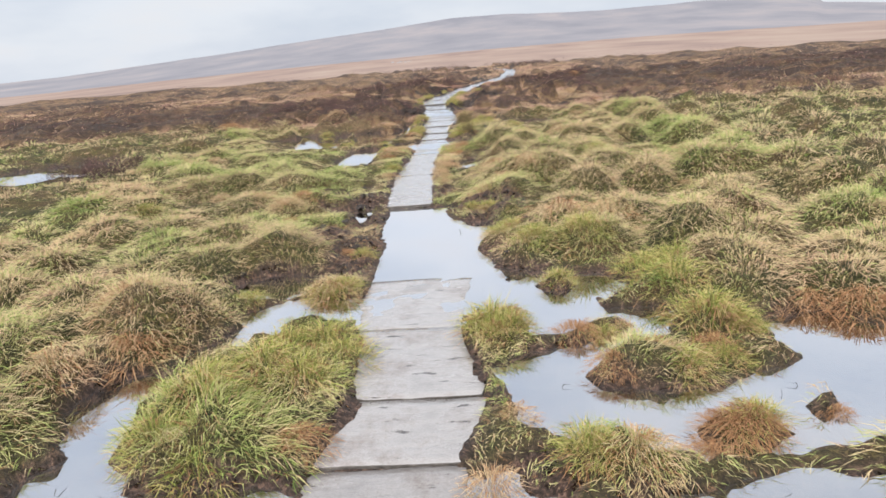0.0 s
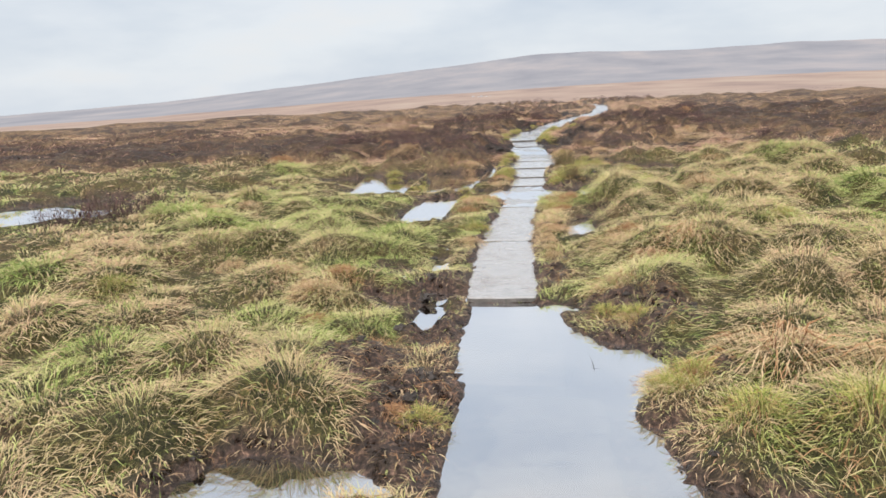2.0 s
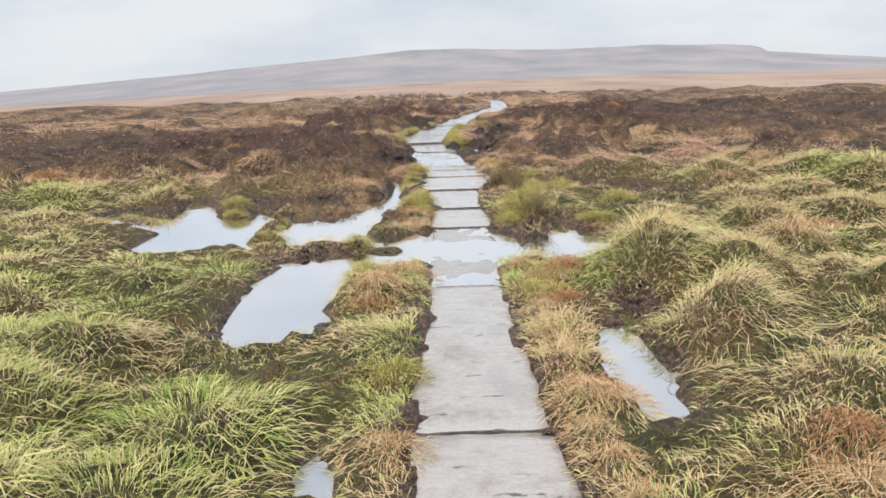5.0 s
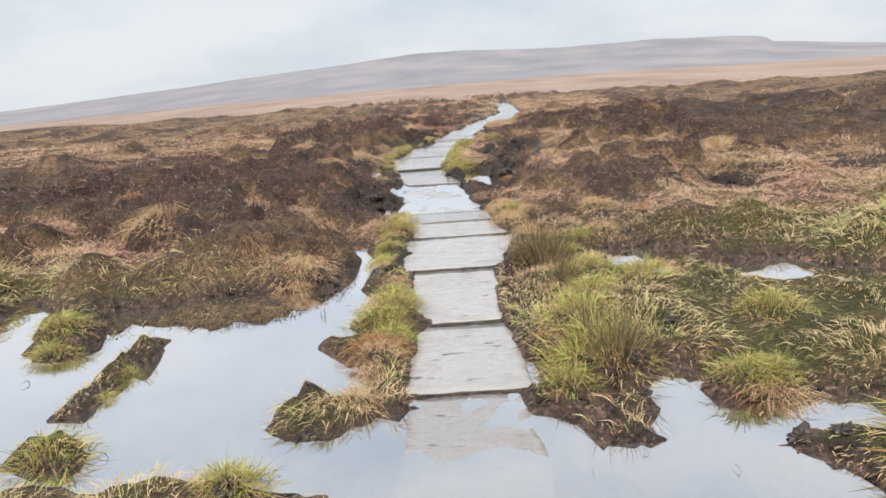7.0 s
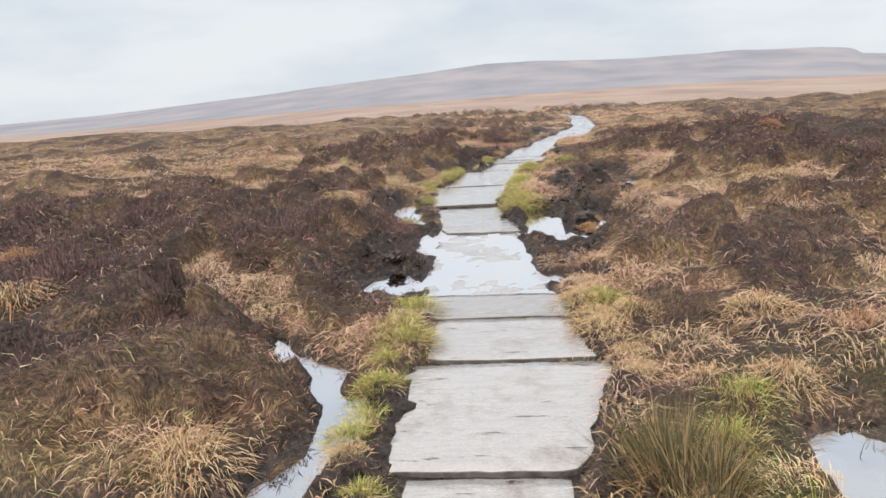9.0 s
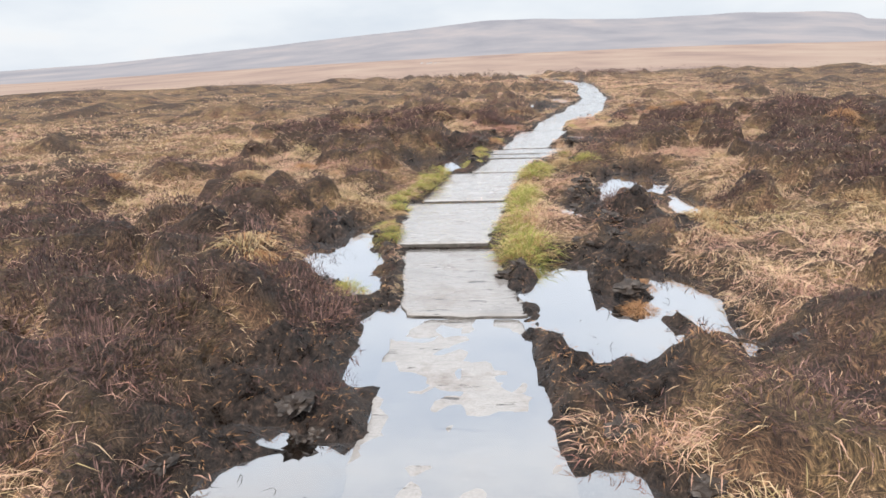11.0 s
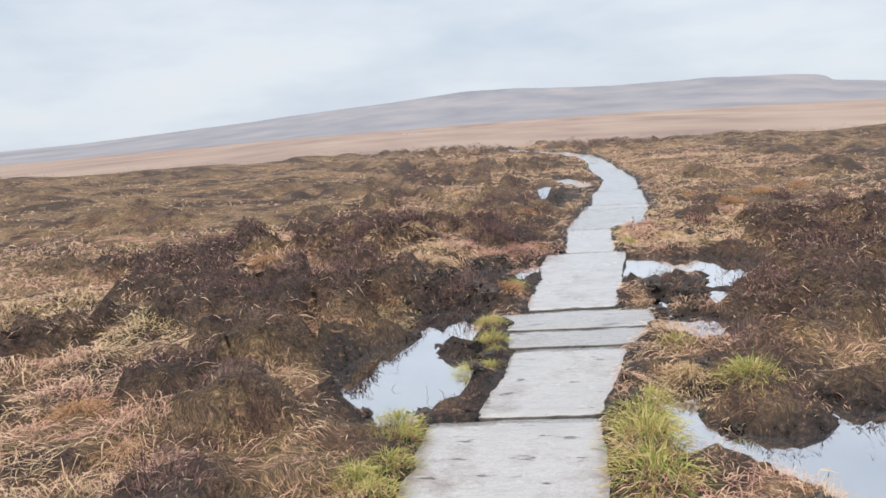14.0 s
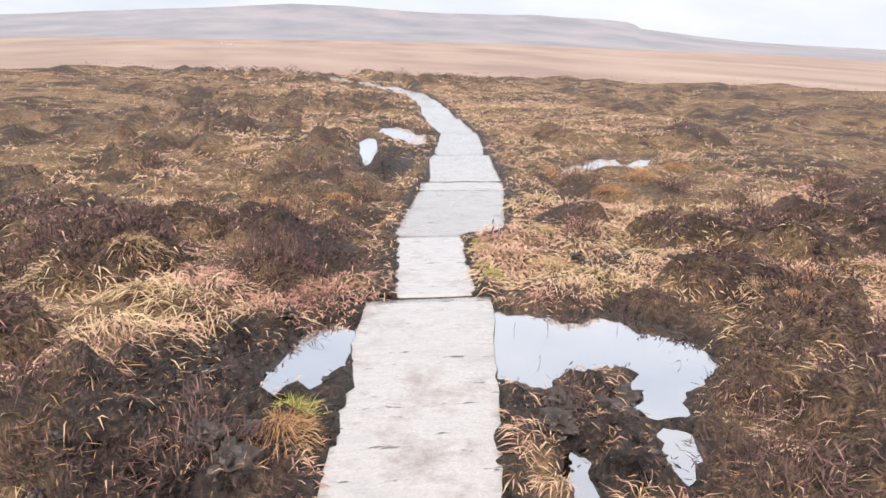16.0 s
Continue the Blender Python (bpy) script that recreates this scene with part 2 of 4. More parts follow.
def paved(x, y):
    """Metres to the nearest flagstone, below zero on one."""
    d = np.full(x.shape, 9.0)
    for y0, y1, l0, r0, l1, r1, top, tilt in FLAGS:
        near = (y > y0 - 2) & (y < y1 + 2) & (np.abs(x - (l0 + r1) / 2) < 4)
        s = np.clip((y[near] - y0) / (y1 - y0), 0, 1)
        left, right = l0 + (l1 - l0) * s, r0 + (r1 - r0) * s
        side = np.maximum(left - x[near], x[near] - right)
        end = np.maximum(y0 - y[near], y[near] - y1)
        d[near] = np.minimum(d[near], np.maximum(side, end))
    return d


def verge(x, y):
    """Metres out from the side of the strip of flags, below zero on it."""
    ends = [v for f in FLAGS for v in (f[0], f[1])]
    left = np.interp(y, ends, [v for f in FLAGS for v in (f[2], f[4])])
    right = np.interp(y, ends, [v for f in FLAGS for v in (f[3], f[5])])
    return np.maximum(left - x, x - right)


def muddy(x, y):
    """1 on trodden peat, 0 on plants."""
    d = blobs(x + 0.25 * ridge(x, y, 0.6, 65), y + 0.25 * ridge(x, y, 0.6, 66), MUD)
    return 1 - step_up(-0.16, 0.02, d)


def trail(y):
    """The path's middle line."""
    return np.interp(y, [f[0] for f in FLAGS] + [70.0], [(f[2] + f[3]) / 2 for f in FLAGS] + [-6.0])


def heathery(x, y):
    """0 in the grass bog, 1 in the heather."""
    edge = 16.3 + 0.8 * step_up(-1.5, 0.5, x) + 0.06 * np.abs(x) + 0.9 * ridge(x, y, 3.0, 41) + 0.5 * ridge(x, y, 0.8, 42)
    return step_up(-0.5, 0.5, y - edge)


def cells(x, y, size, seed):
    """Nearest of a scatter of clump centres: its place and its own random number."""
    ix, iy = np.floor(x / size), np.floor(y / size)
    best = np.full(x.shape, 1e9)
    bx, by, br = np.zeros_like(x), np.zeros_like(x), np.zeros_like(x)
    for i in (-1, 0, 1):
        for j in (-1, 0, 1):
            cx = (ix + i + 0.12 + 0.76 * lattice(ix + i, iy + j, seed)) * size
            cy = (iy + j + 0.12 + 0.76 * lattice(ix + i, iy + j, seed + 1)) * size
            d = (x - cx) ** 2 + (y - cy) ** 2
            closer = d < best
            best = np.where(closer, d, best)
            bx, by = np.where(closer, cx, bx), np.where(closer, cy, by)
            br = np.where(closer, lattice(ix + i, iy + j, seed + 2), br)
    return bx, by, br, np.sqrt(best)


TUSSOCK, HEATH = 0.72, 0.58


def thick(x, y):
    """1 where the heather has closed over the grass."""
    off = x - trail(y)
    left = step_up(0.6, -0.6, off) * (1 - step_up(19.5, 22.0, y + 0.12 * off))
    right = 0.85 * step_up(2.0, 4.0, off) * step_up(20.0, 22.5, y) * (1 - step_up(29, 33, y))
    beds = np.exp(-((x + 2.4) / 1.1) ** 2 - ((y - 26.2) / 1.0) ** 2) + np.exp(-((x - 1.8) / 0.9) ** 2 - ((y - 26.3) / 0.8) ** 2)
    beds = beds + np.exp(-((x + 2.7) / 0.7) ** 2 - ((y - 21.5) / 0.7) ** 2)
    return np.maximum(np.maximum(left, right), np.minimum(beds, 1))


def domes(x, y, size, seed):
    """Round hummocks of uneven breadth and height, grown into one another."""
    x, y = x + 0.12 * ridge(x, y, 0.5, 101), y + 0.12 * ridge(x, y, 0.5, 102)
    ix, iy = np.floor(x / size), np.floor(y / size)
    total = np.zeros(x.shape)
    for i in (-1, 0, 1):
        for j in (-1, 0, 1):
            cx = (ix + i + 0.12 + 0.76 * lattice(ix + i, iy + j, seed)) * size
            cy = (iy + j + 0.12 + 0.76 * lattice(ix + i, iy + j, seed + 1)) * size
            r = size * (0.46 + 0.30 * lattice(ix + i, iy + j, seed + 3))
            h = 0.03 + 0.29 * lattice(ix + i, iy + j, seed + 2)
            total += (h * np.clip(1 - ((x - cx) ** 2 + (y - cy) ** 2) / r ** 2, 0, 1)) ** 3
    return np.cbrt(total)


def clump(x, y):
    """1 inside a clump of heather: close together beyond the grass, scattered further on."""
    bx, by, br, d = cells(x + 0.16 * ridge(x, y, 0.3, 93), y + 0.16 * ridge(x, y, 0.3, 94), HEATH, 200)
    left = step_up(0.6, -0.6, x - trail(y))
    dense = thick(x, y)
    near = np.exp(-((x - trail(y)) / 2.4) ** 2)
    share = 0.38 - 0.16 * step_up(23.5, 26, y) * step_up(1.5, 3.0, np.abs(x - trail(y))) + (0.40 + 0.28 * step_up(-1.8, -3.2, x - trail(y))) * dense * step_up(17.2, 18.9, y) + 0.10 * left * near + (1.2 - 0.6 * dense) * (smooth_noise(bx, by, 2.2, 91) - 0.5)
    size = 0.24 + 0.12 * (1 - br) + 0.07 * dense
    return np.where(br < share, 1 - step_up(size - 0.10, size + 0.03, d), 0)


def lie(x, y):
    """The broad fall of the land."""
    z = -0.013 * np.clip(y - 28, 0, 30) + 0.008 * np.minimum(x + 5, 0) * step_up(6, 30, y)
    r = np.hypot(x, np.maximum(y - 15, 0))
    z = z - 0.16 * step_up(46, 75, y) - 0.085 * np.clip(r - 40, 0, 2000)
    return z + 0.3 * ridge(x, y, 40.0, 71) * step_up(20, 60, y) * (1 - step_up(90, 200, y))


def low(x, y):
    """Short growth on the soft ground before the wide pools."""
    a = np.exp(-((x + 2.8) / 2.0) ** 2 - ((y - 13.2) / 2.4) ** 2)
    b = np.exp(-((x + 6.6) / 1.6) ** 2 - ((y - 11.6) / 1.6) ** 2)
    c = np.exp(-((x - 1.2) / 1.6) ** 2 - ((y - 15.1) / 1.5) ** 2)
    d = np.exp(-((x - 2.9) / 1.3) ** 2 - ((y - 31.8) / 1.3) ** 2)
    return 1 - 0.8 * np.maximum(np.maximum(a, b), np.maximum(c, d))


def height(x, y, s=None, p=None):
    s = shore(x, y) if s is None else s
    p = paved(x, y) if p is None else p
    off = np.abs(x - trail(y))
    h = heathery(x, y)
    far = 1 - step_up(60, 110, np.hypot(x, y - 15))
    lumps = (1 - h) * (0.72 + 0.33 * step_up(-0.4, 1.0, x) - 0.3 * step_up(-3.4, -4.6, x)) * domes(x, y, TUSSOCK, 100) + h * clump(x, y) * (0.16 + 0.07 * thick(x, y) + 0.13 * ridge(x, y, 0.22, 57))
    open_ground = step_up(0.05, 0.9, np.minimum(off - 0.45, np.maximum(s, 0) * 1.6 + 0.15))
    z = 0.042 + 0.07 * ridge(x, y, 0.3, 51) + 0.06 * ridge(x, y, 0.13, 52, 3)
    _, _, r3, d3 = cells(x, y, 0.15, 300)
    z = z + np.where(p < 3, muddy(x, y), 0) * (0.10 * r3 * np.exp(-(d3 / 0.055) ** 2) - 0.015)
    z = z + open_ground * (0.05 + lumps * far * low(x, y) + 0.14 * ridge(x, y, 2.2, 53) + 0.08 * ridge(x, y, 0.9, 54))
    bank = step_up(-0.03, 0.07, s)
    z = (WATER - 0.012) * (1 - bank) + np.maximum(z, WATER + 0.015) * bank
    z = z - 0.10 * step_up(0.0, 0.22, -s)
    side = verge(x, y)
    q = side + 0.055 * ridge(x, y, 0.4, 55) + 0.05 * ridge(x, y, 0.12, 56, 2)
    ends = [v for f in FLAGS for v in (f[0], f[1])]
    tops = np.maximum(np.interp(y, ends, [f[6] for f in FLAGS for _ in (0, 1)]), -0.024)
    z = np.where((s > 0.04) & (side < 0.10), np.maximum(z, tops + 0.004 + 0.05 * ridge(x, y, 0.13, 58, 2)), z)
    z = np.where(s > 0, np.minimum(z, np.maximum(tops + 0.016 + 1.2 * q, tops - 0.006)), z)
    z = np.where((side < 0.0) & (p > -0.03), np.minimum(z, tops - 0.006 + 0.018 * step_up(-0.05, 0.0, side) + 0.03 * ridge(x, y, 0.15, 59, 2)), z)
    raw = np.interp(y, ends, [f[6] for f in FLAGS for _ in (0, 1)])
    z = np.where((side < -0.02) & (p > -0.03) & (raw > -0.0305), np.maximum(z, np.maximum(tops - 0.010, WATER + 0.003)), z)
    z = np.where(p < -0.06, np.minimum(z, -0.06), z)
    lip = side + 0.20 * ridge(x, y, 0.38, 60) - 0.03 * step_up(18, 22, y)
    spill = (side < 0.01) & (side > -0.16) & (lip > 0) & (raw > -0.0305) & (y < 34) & (y > 3.7)
    z = np.where(spill, np.maximum(z, raw + 0.014 + np.minimum(0.4 * lip, 0.03)), z)
    return z + lie(x, y)


# ---- materials ----
def material(name):
    m = bpy.data.materials.new(name)
    m.use_nodes = True
    nodes, links = m.node_tree.nodes, m.node_tree.links
    return m, nodes, links, nodes["Principled BSDF"]


def ramp(nodes, stops):
    r = nodes.new("ShaderNodeValToRGB")
    els = r.color_ramp.elements
    while len(els) < len(stops):
        els.new(0.5)
    for el, (at, col) in zip(els, stops):
        el.position, el.color = at, (*col, 1)
    return r


def noise_node(nodes, links, co, scale, detail=4.0, rough=0.6, stretch=None):
    n = nodes.new("ShaderNodeTexNoise")
    n.inputs["Scale"].default_value, n.inputs["Detail"].default_value, n.inputs["Roughness"].default_value = scale, detail, rough
    if stretch:
        mp = nodes.new("ShaderNodeMapping")
        mp.inputs["Scale"].default_value = stretch
        links.new(co, mp.inputs["Vector"])
        links.new(mp.outputs["Vector"], n.inputs["Vector"])
    else:
        links.new(co, n.inputs["Vector"])
    return n


def math_node(nodes, links, op, a, b):
    n = nodes.new("ShaderNodeMath")
    n.operation = op
    for k, v in enumerate((a, b)):
        if isinstance(v, (int, float)):
            n.inputs[k].default_value = v
        else:
            links.new(v, n.inputs[k])
    return n.outputs[0]


def mix_node(nodes, links, fac, a, b, blend="MIX"):
    n = nodes.new("ShaderNodeMix")
    n.data_type, n.blend_type = "RGBA", blend
    for k, v in ((0, fac), (6, a), (7, b)):
        if isinstance(v, (int, float)):
            n.inputs[k].default_value = v
        elif isinstance(v, tuple):
            n.inputs[k].default_value = (*v, 1)
        else:
            links.new(v, n.inputs[k])
    return n.outputs[2]


def bump(nodes, links, bsdf, fac, strength, distance):
    b = nodes.new("ShaderNodeBump")
    b.inputs["Strength"].default_value, b.inputs["Distance"].default_value = strength, distance
    links.new(fac, b.inputs["Height"])
    links.new(b.outputs["Normal"], bsdf.inputs["Normal"])


def ground_material():
    m, nodes, links, bsdf = material("peat and litter")
    co = nodes.new("ShaderNodeNewGeometry").outputs["Position"]
    peat, heath = nodes.new("ShaderNodeAttribute"), nodes.new("ShaderNodeAttribute")
    peat.attribute_name, heath.attribute_name = "peat", "heath"
    fine, mid = noise_node(nodes, links, co, 38, 5, 0.7), noise_node(nodes, links, co, 2.2, 5, 0.65)
    litter = ramp(nodes, [(0.30, (0.045, 0.055, 0.015)), (0.48, (0.13, 0.125, 0.036)), (0.62, (0.18, 0.13, 0.06)), (0.8, (0.07, 0.045, 0.024))])
    links.new(mid.outputs["Fac"], litter.inputs["Fac"])
    brown = ramp(nodes, [(0.34, (0.16, 0.085, 0.055)), (0.45, (0.32, 0.20, 0.125)), (0.52, (0.33, 0.23, 0.12)), (0.61, (0.48, 0.32, 0.21)), (0.78, (0.46, 0.26, 0.19))])
    links.new(mid.outputs["Fac"], brown.inputs["Fac"])
    tufts = math_node(nodes, links, "ADD", math_node(nodes, links, "MULTIPLY", noise_node(nodes, links, co, 0.45, 3, 0.6).outputs["Fac"], 0.5), math_node(nodes, links, "MULTIPLY", noise_node(nodes, links, co, 2.6, 4, 0.65).outputs["Fac"], 0.5))
    cover = ramp(nodes, [(0.48, (0, 0, 0)), (0.55, (0.8, 0.8, 0.8))])
    links.new(tufts, cover.inputs["Fac"])
    brown = mix_node(nodes, links, cover.outputs["Color"], brown.outputs["Color"], (0.062, 0.040, 0.037))
    dark = ramp(nodes, [(0.3, (0.016, 0.011, 0.010)), (0.5, (0.056, 0.040, 0.034)), (0.7, (0.17, 0.125, 0.105))])
    links.new(fine.outputs["Fac"], dark.inputs["Fac"])
    col = mix_node(nodes, links, heath.outputs["Fac"], litter.outputs["Color"], brown)
    warp = nodes.new("ShaderNodeVectorMath")
    warp.operation = "MULTIPLY_ADD"
    swirl = noise_node(nodes, links, co, 3.0, 2, 0.5)
    links.new(swirl.outputs["Color"], warp.inputs[0])
    warp.inputs[1].default_value = (0.5, 0.5, 0)
    links.new(co, warp.inputs[2])
    mat_a = noise_node(nodes, links, warp.outputs[0], 22, 4, 0.7, (1.0, 7.0, 1))
    mat_b = noise_node(nodes, links, warp.outputs[0], 22, 4, 0.7, (7.0, 1.0, 1))
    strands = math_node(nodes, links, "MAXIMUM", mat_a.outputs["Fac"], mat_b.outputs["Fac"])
    # gaps between strands darkened, strand tops lightened: relief shading put into the colour
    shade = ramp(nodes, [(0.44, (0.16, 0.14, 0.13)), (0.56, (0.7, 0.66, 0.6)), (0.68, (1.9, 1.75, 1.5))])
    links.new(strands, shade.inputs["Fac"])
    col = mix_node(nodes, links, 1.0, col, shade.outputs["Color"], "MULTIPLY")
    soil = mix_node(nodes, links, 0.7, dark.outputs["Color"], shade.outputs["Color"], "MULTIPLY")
    churn = noise_node(nodes, links, co, 13, 6, 0.68)
    # hollows of the churned peat shaded in the colour as well
    crumb_shade = ramp(nodes, [(0.38, (0.35, 0.32, 0.30)), (0.52, (0.9, 0.86, 0.82)), (0.66, (1.7, 1.5, 1.35))])
    links.new(churn.outputs["Fac"], crumb_shade.inputs["Fac"])
    soil = mix_node(nodes, links, 1.0, soil, crumb_shade.outputs["Color"], "MULTIPLY")
    silt = mix_node(nodes, links, 1.0, soil, (2.4, 2.3, 2.25), "MULTIPLY")
    soil = mix_node(nodes, links, heath.outputs["Fac"], silt, soil)
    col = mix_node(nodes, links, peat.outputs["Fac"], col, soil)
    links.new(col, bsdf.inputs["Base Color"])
    film = ramp(nodes, [(0.40, (0.16, 0.16, 0.16)), (0.48, (0.62, 0.62, 0.62))])
    links.new(churn.outputs["Fac"], film.inputs["Fac"])
    links.new(mix_node(nodes, links, peat.outputs["Fac"], (0.9, 0.9, 0.9), film.outputs["Color"]), bsdf.inputs["Roughness"])
    lumpy = math_node(nodes, links, "MULTIPLY", math_node(nodes, links, "MULTIPLY", churn.outputs["Fac"], peat.outputs["Fac"]), 3.5)
    bump(nodes, links, bsdf, math_node(nodes, links, "ADD", math_node(nodes, links, "ADD", strands, fine.outputs["Fac"]), lumpy), 1.0, 0.03)
    return m


def blade_material(name, stops, patch=1.2, spread=0.5, rough=0.55):
    """Stops over a number that is half the blade's own and half its patch's."""
    m, nodes, links, bsdf = material(name)
    geo = nodes.new("ShaderNodeNewGeometry")
    n = noise_node(nodes, links, geo.outputs["Position"], patch, 3, 0.6)
    own = math_node(nodes, links, "MULTIPLY", geo.outputs["Random Per Island"], spread)
    place = math_node(nodes, links, "MULTIPLY_ADD", n.outputs["Fac"], 1.6 * (1 - spread))
    place.node.inputs[2].default_value = -0.3 * (1 - spread)
    total = math_node(nodes, links, "ADD", own, place)
    r = ramp(nodes, stops)
    links.new(total, r.inputs["Fac"])
    links.new(r.outputs["Color"], bsdf.inputs["Base Color"])
    bsdf.inputs["Roughness"].default_value = rough
    bsdf.inputs["Specular IOR Level"].default_value = 0.3
    round_off = nodes.new("ShaderNodeVectorMath")
    round_off.operation = "MULTIPLY_ADD"
    links.new(geo.outputs["Normal"], round_off.inputs[0])
    round_off.inputs[1].default_value, round_off.inputs[2].default_value = (0.6, 0.6, 0.6), (0, 0, 0.6)
    links.new(round_off.outputs[0], bsdf.inputs["Normal"])
    back = nodes.new("ShaderNodeBsdfTranslucent")
    links.new(r.outputs["Color"], back.inputs["Color"])
    mx = nodes.new("ShaderNodeMixShader")
    mx.inputs[0].default_value = 0.25
    links.new(bsdf.outputs[0], mx.inputs[1])
    links.new(back.outputs[0], mx.inputs[2])
    links.new(mx.outputs[0], nodes["Material Output"].inputs["Surface"])
    return m


def stone_material():
    m, nodes, links, bsdf = material("wet gritstone")
    co = nodes.new("ShaderNodeNewGeometry").outputs["Position"]
    own = nodes.new("ShaderNodeObjectInfo").outputs["Random"]
    grain = noise_node(nodes, links, co, 90, 4, 0.7)
    cloud = noise_node(nodes, links, co, 2.6, 5, 0.6)
    tool = noise_node(nodes, links, co, 7, 5, 0.62, (1.0, 1.9, 1))
    film = noise_node(nodes, links, co, 3.4, 4, 0.55, (1, 1.6, 1))
    tone = math_node(nodes, links, "ADD", math_node(nodes, links, "MULTIPLY", cloud.outputs["Fac"], 0.8), math_node(nodes, links, "MULTIPLY", own, 0.25))
    base = ramp(nodes, [(0.28, (0.23, 0.215, 0.205)), (0.5, (0.37, 0.352, 0.338)), (0.75, (0.48, 0.458, 0.44))])
    links.new(tone, base.inputs["Fac"])
    chips = noise_node(nodes, links, co, 4.5, 5, 0.62, (1.0, 3.6, 1))
    pits = ramp(nodes, [(0.335, (0.22, 0.20, 0.19)), (0.352, (0.62, 0.6, 0.58)), (0.385, (1, 1, 1))])
    links.new(chips.outputs["Fac"], pits.inputs["Fac"])
    spots = ramp(nodes, [(0.25, (0.8, 0.8, 0.8)), (0.75, (1.1, 1.1, 1.1))])
    links.new(grain.outputs["Fac"], spots.inputs["Fac"])
    col = mix_node(nodes, links, 1.0, mix_node(nodes, links, 1.0, base.outputs["Color"], pits.outputs["Color"], "MULTIPLY"), spots.outputs["Color"], "MULTIPLY")
    mud = ramp(nodes, [(0.48, (1, 1, 1)), (0.68, (0.52, 0.46, 0.42))])
    smear = noise_node(nodes, links, co, 2.6, 7, 0.75)
    links.new(smear.outputs["Fac"], mud.inputs["Fac"])
    col = mix_node(nodes, links, 1.0, col, mud.outputs["Color"], "MULTIPLY")
    links.new(col, bsdf.inputs["Base Color"])
    wet = ramp(nodes, [(0.40, (0.06, 0.06, 0.06)), (0.65, (0.30, 0.30, 0.30))])
    links.new(film.outputs["Fac"], wet.inputs["Fac"])
    links.new(wet.outputs["Color"], bsdf.inputs["Roughness"])
    bsdf.inputs["IOR"].default_value = 1.6
    bsdf.inputs["Coat Weight"].default_value, bsdf.inputs["Coat Roughness"].default_value = 1.0, 0.09
    h = math_node(nodes, links, "ADD", math_node(nodes, links, "ADD", tool.outputs["Fac"], chips.outputs["Fac"]), math_node(nodes, links, "MULTIPLY", grain.outputs["Fac"], 0.15))
    bump(nodes, links, bsdf, h, 0.42, 0.02)
    flow = nodes.new("ShaderNodeBump")
    flow.inputs["Strength"].default_value, flow.inputs["Distance"].default_value = 0.14, 0.02
    links.new(h, flow.inputs["Height"])
    links.new(flow.outputs["Normal"], bsdf.inputs["Coat Normal"])
    return m


def water_material():
    m, nodes, links, bsdf = material("still bog water")
    nodes.remove(bsdf)
    co = nodes.new("ShaderNodeNewGeometry").outputs["Position"]
    clear, gloss, mx, lw = nodes.new("ShaderNodeBsdfTransparent"), nodes.new("ShaderNodeBsdfGlossy"), nodes.new("ShaderNodeMixShader"), nodes.new("ShaderNodeLayerWeight")
    clear.inputs["Color"].default_value = (0.80, 0.72, 0.60, 1)
    gloss.inputs["Color"].default_value, gloss.inputs["Roughness"].default_value = (0.96, 0.97, 1.0, 1), 0.02
    lw.inputs["Blend"].default_value = 0.5
    r = ramp(nodes, [(0.15, (0.36, 0.36, 0.36)), (0.5, (0.78, 0.78, 0.78)), (0.75, (0.97, 0.97, 0.97))])
    links.new(lw.outputs["Facing"], r.inputs["Fac"])
    ripple = noise_node(nodes, links, co, 7, 2, 0.5)
    b = nodes.new("ShaderNodeBump")
    b.inputs["Strength"].default_value, b.inputs["Distance"].default_value = 0.05, 0.01
    links.new(ripple.outputs["Fac"], b.inputs["Height"])
    links.new(b.outputs["Normal"], gloss.inputs["Normal"])
    links.new(r.outputs["Color"], mx.inputs[0])
    links.new(clear.outputs[0], mx.inputs[1])
    links.new(gloss.outputs[0], mx.inputs[2])
    links.new(mx.outputs[0], nodes["Material Output"].inputs["Surface"])
    return m


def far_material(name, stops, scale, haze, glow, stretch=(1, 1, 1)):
    """Distant land, its drizzle haze painted on as an even pale glow."""
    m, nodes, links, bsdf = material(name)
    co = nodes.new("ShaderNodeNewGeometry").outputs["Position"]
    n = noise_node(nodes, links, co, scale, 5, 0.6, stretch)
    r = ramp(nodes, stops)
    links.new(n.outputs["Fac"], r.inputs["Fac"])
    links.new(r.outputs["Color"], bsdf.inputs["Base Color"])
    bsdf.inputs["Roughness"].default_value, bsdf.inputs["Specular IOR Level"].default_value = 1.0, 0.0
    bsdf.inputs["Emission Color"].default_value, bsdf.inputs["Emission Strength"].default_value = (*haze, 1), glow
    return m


def plain_material(name, dark, light, scale, rough):
    m, nodes, links, bsdf = material(name)
    co = nodes.new("ShaderNodeNewGeometry").outputs["Position"]
    n = noise_node(nodes, links, co, scale, 5, 0.65)
    r = ramp(nodes, [(0.3, dark), (0.7, light)])
    links.new(n.outputs["Fac"], r.inputs["Fac"])
    links.new(r.outputs["Color"], bsdf.inputs["Base Color"])
    bsdf.inputs["Roughness"].default_value = rough
    bump(nodes, links, bsdf, n.outputs["Fac"], 0.6, 0.02)
    return m


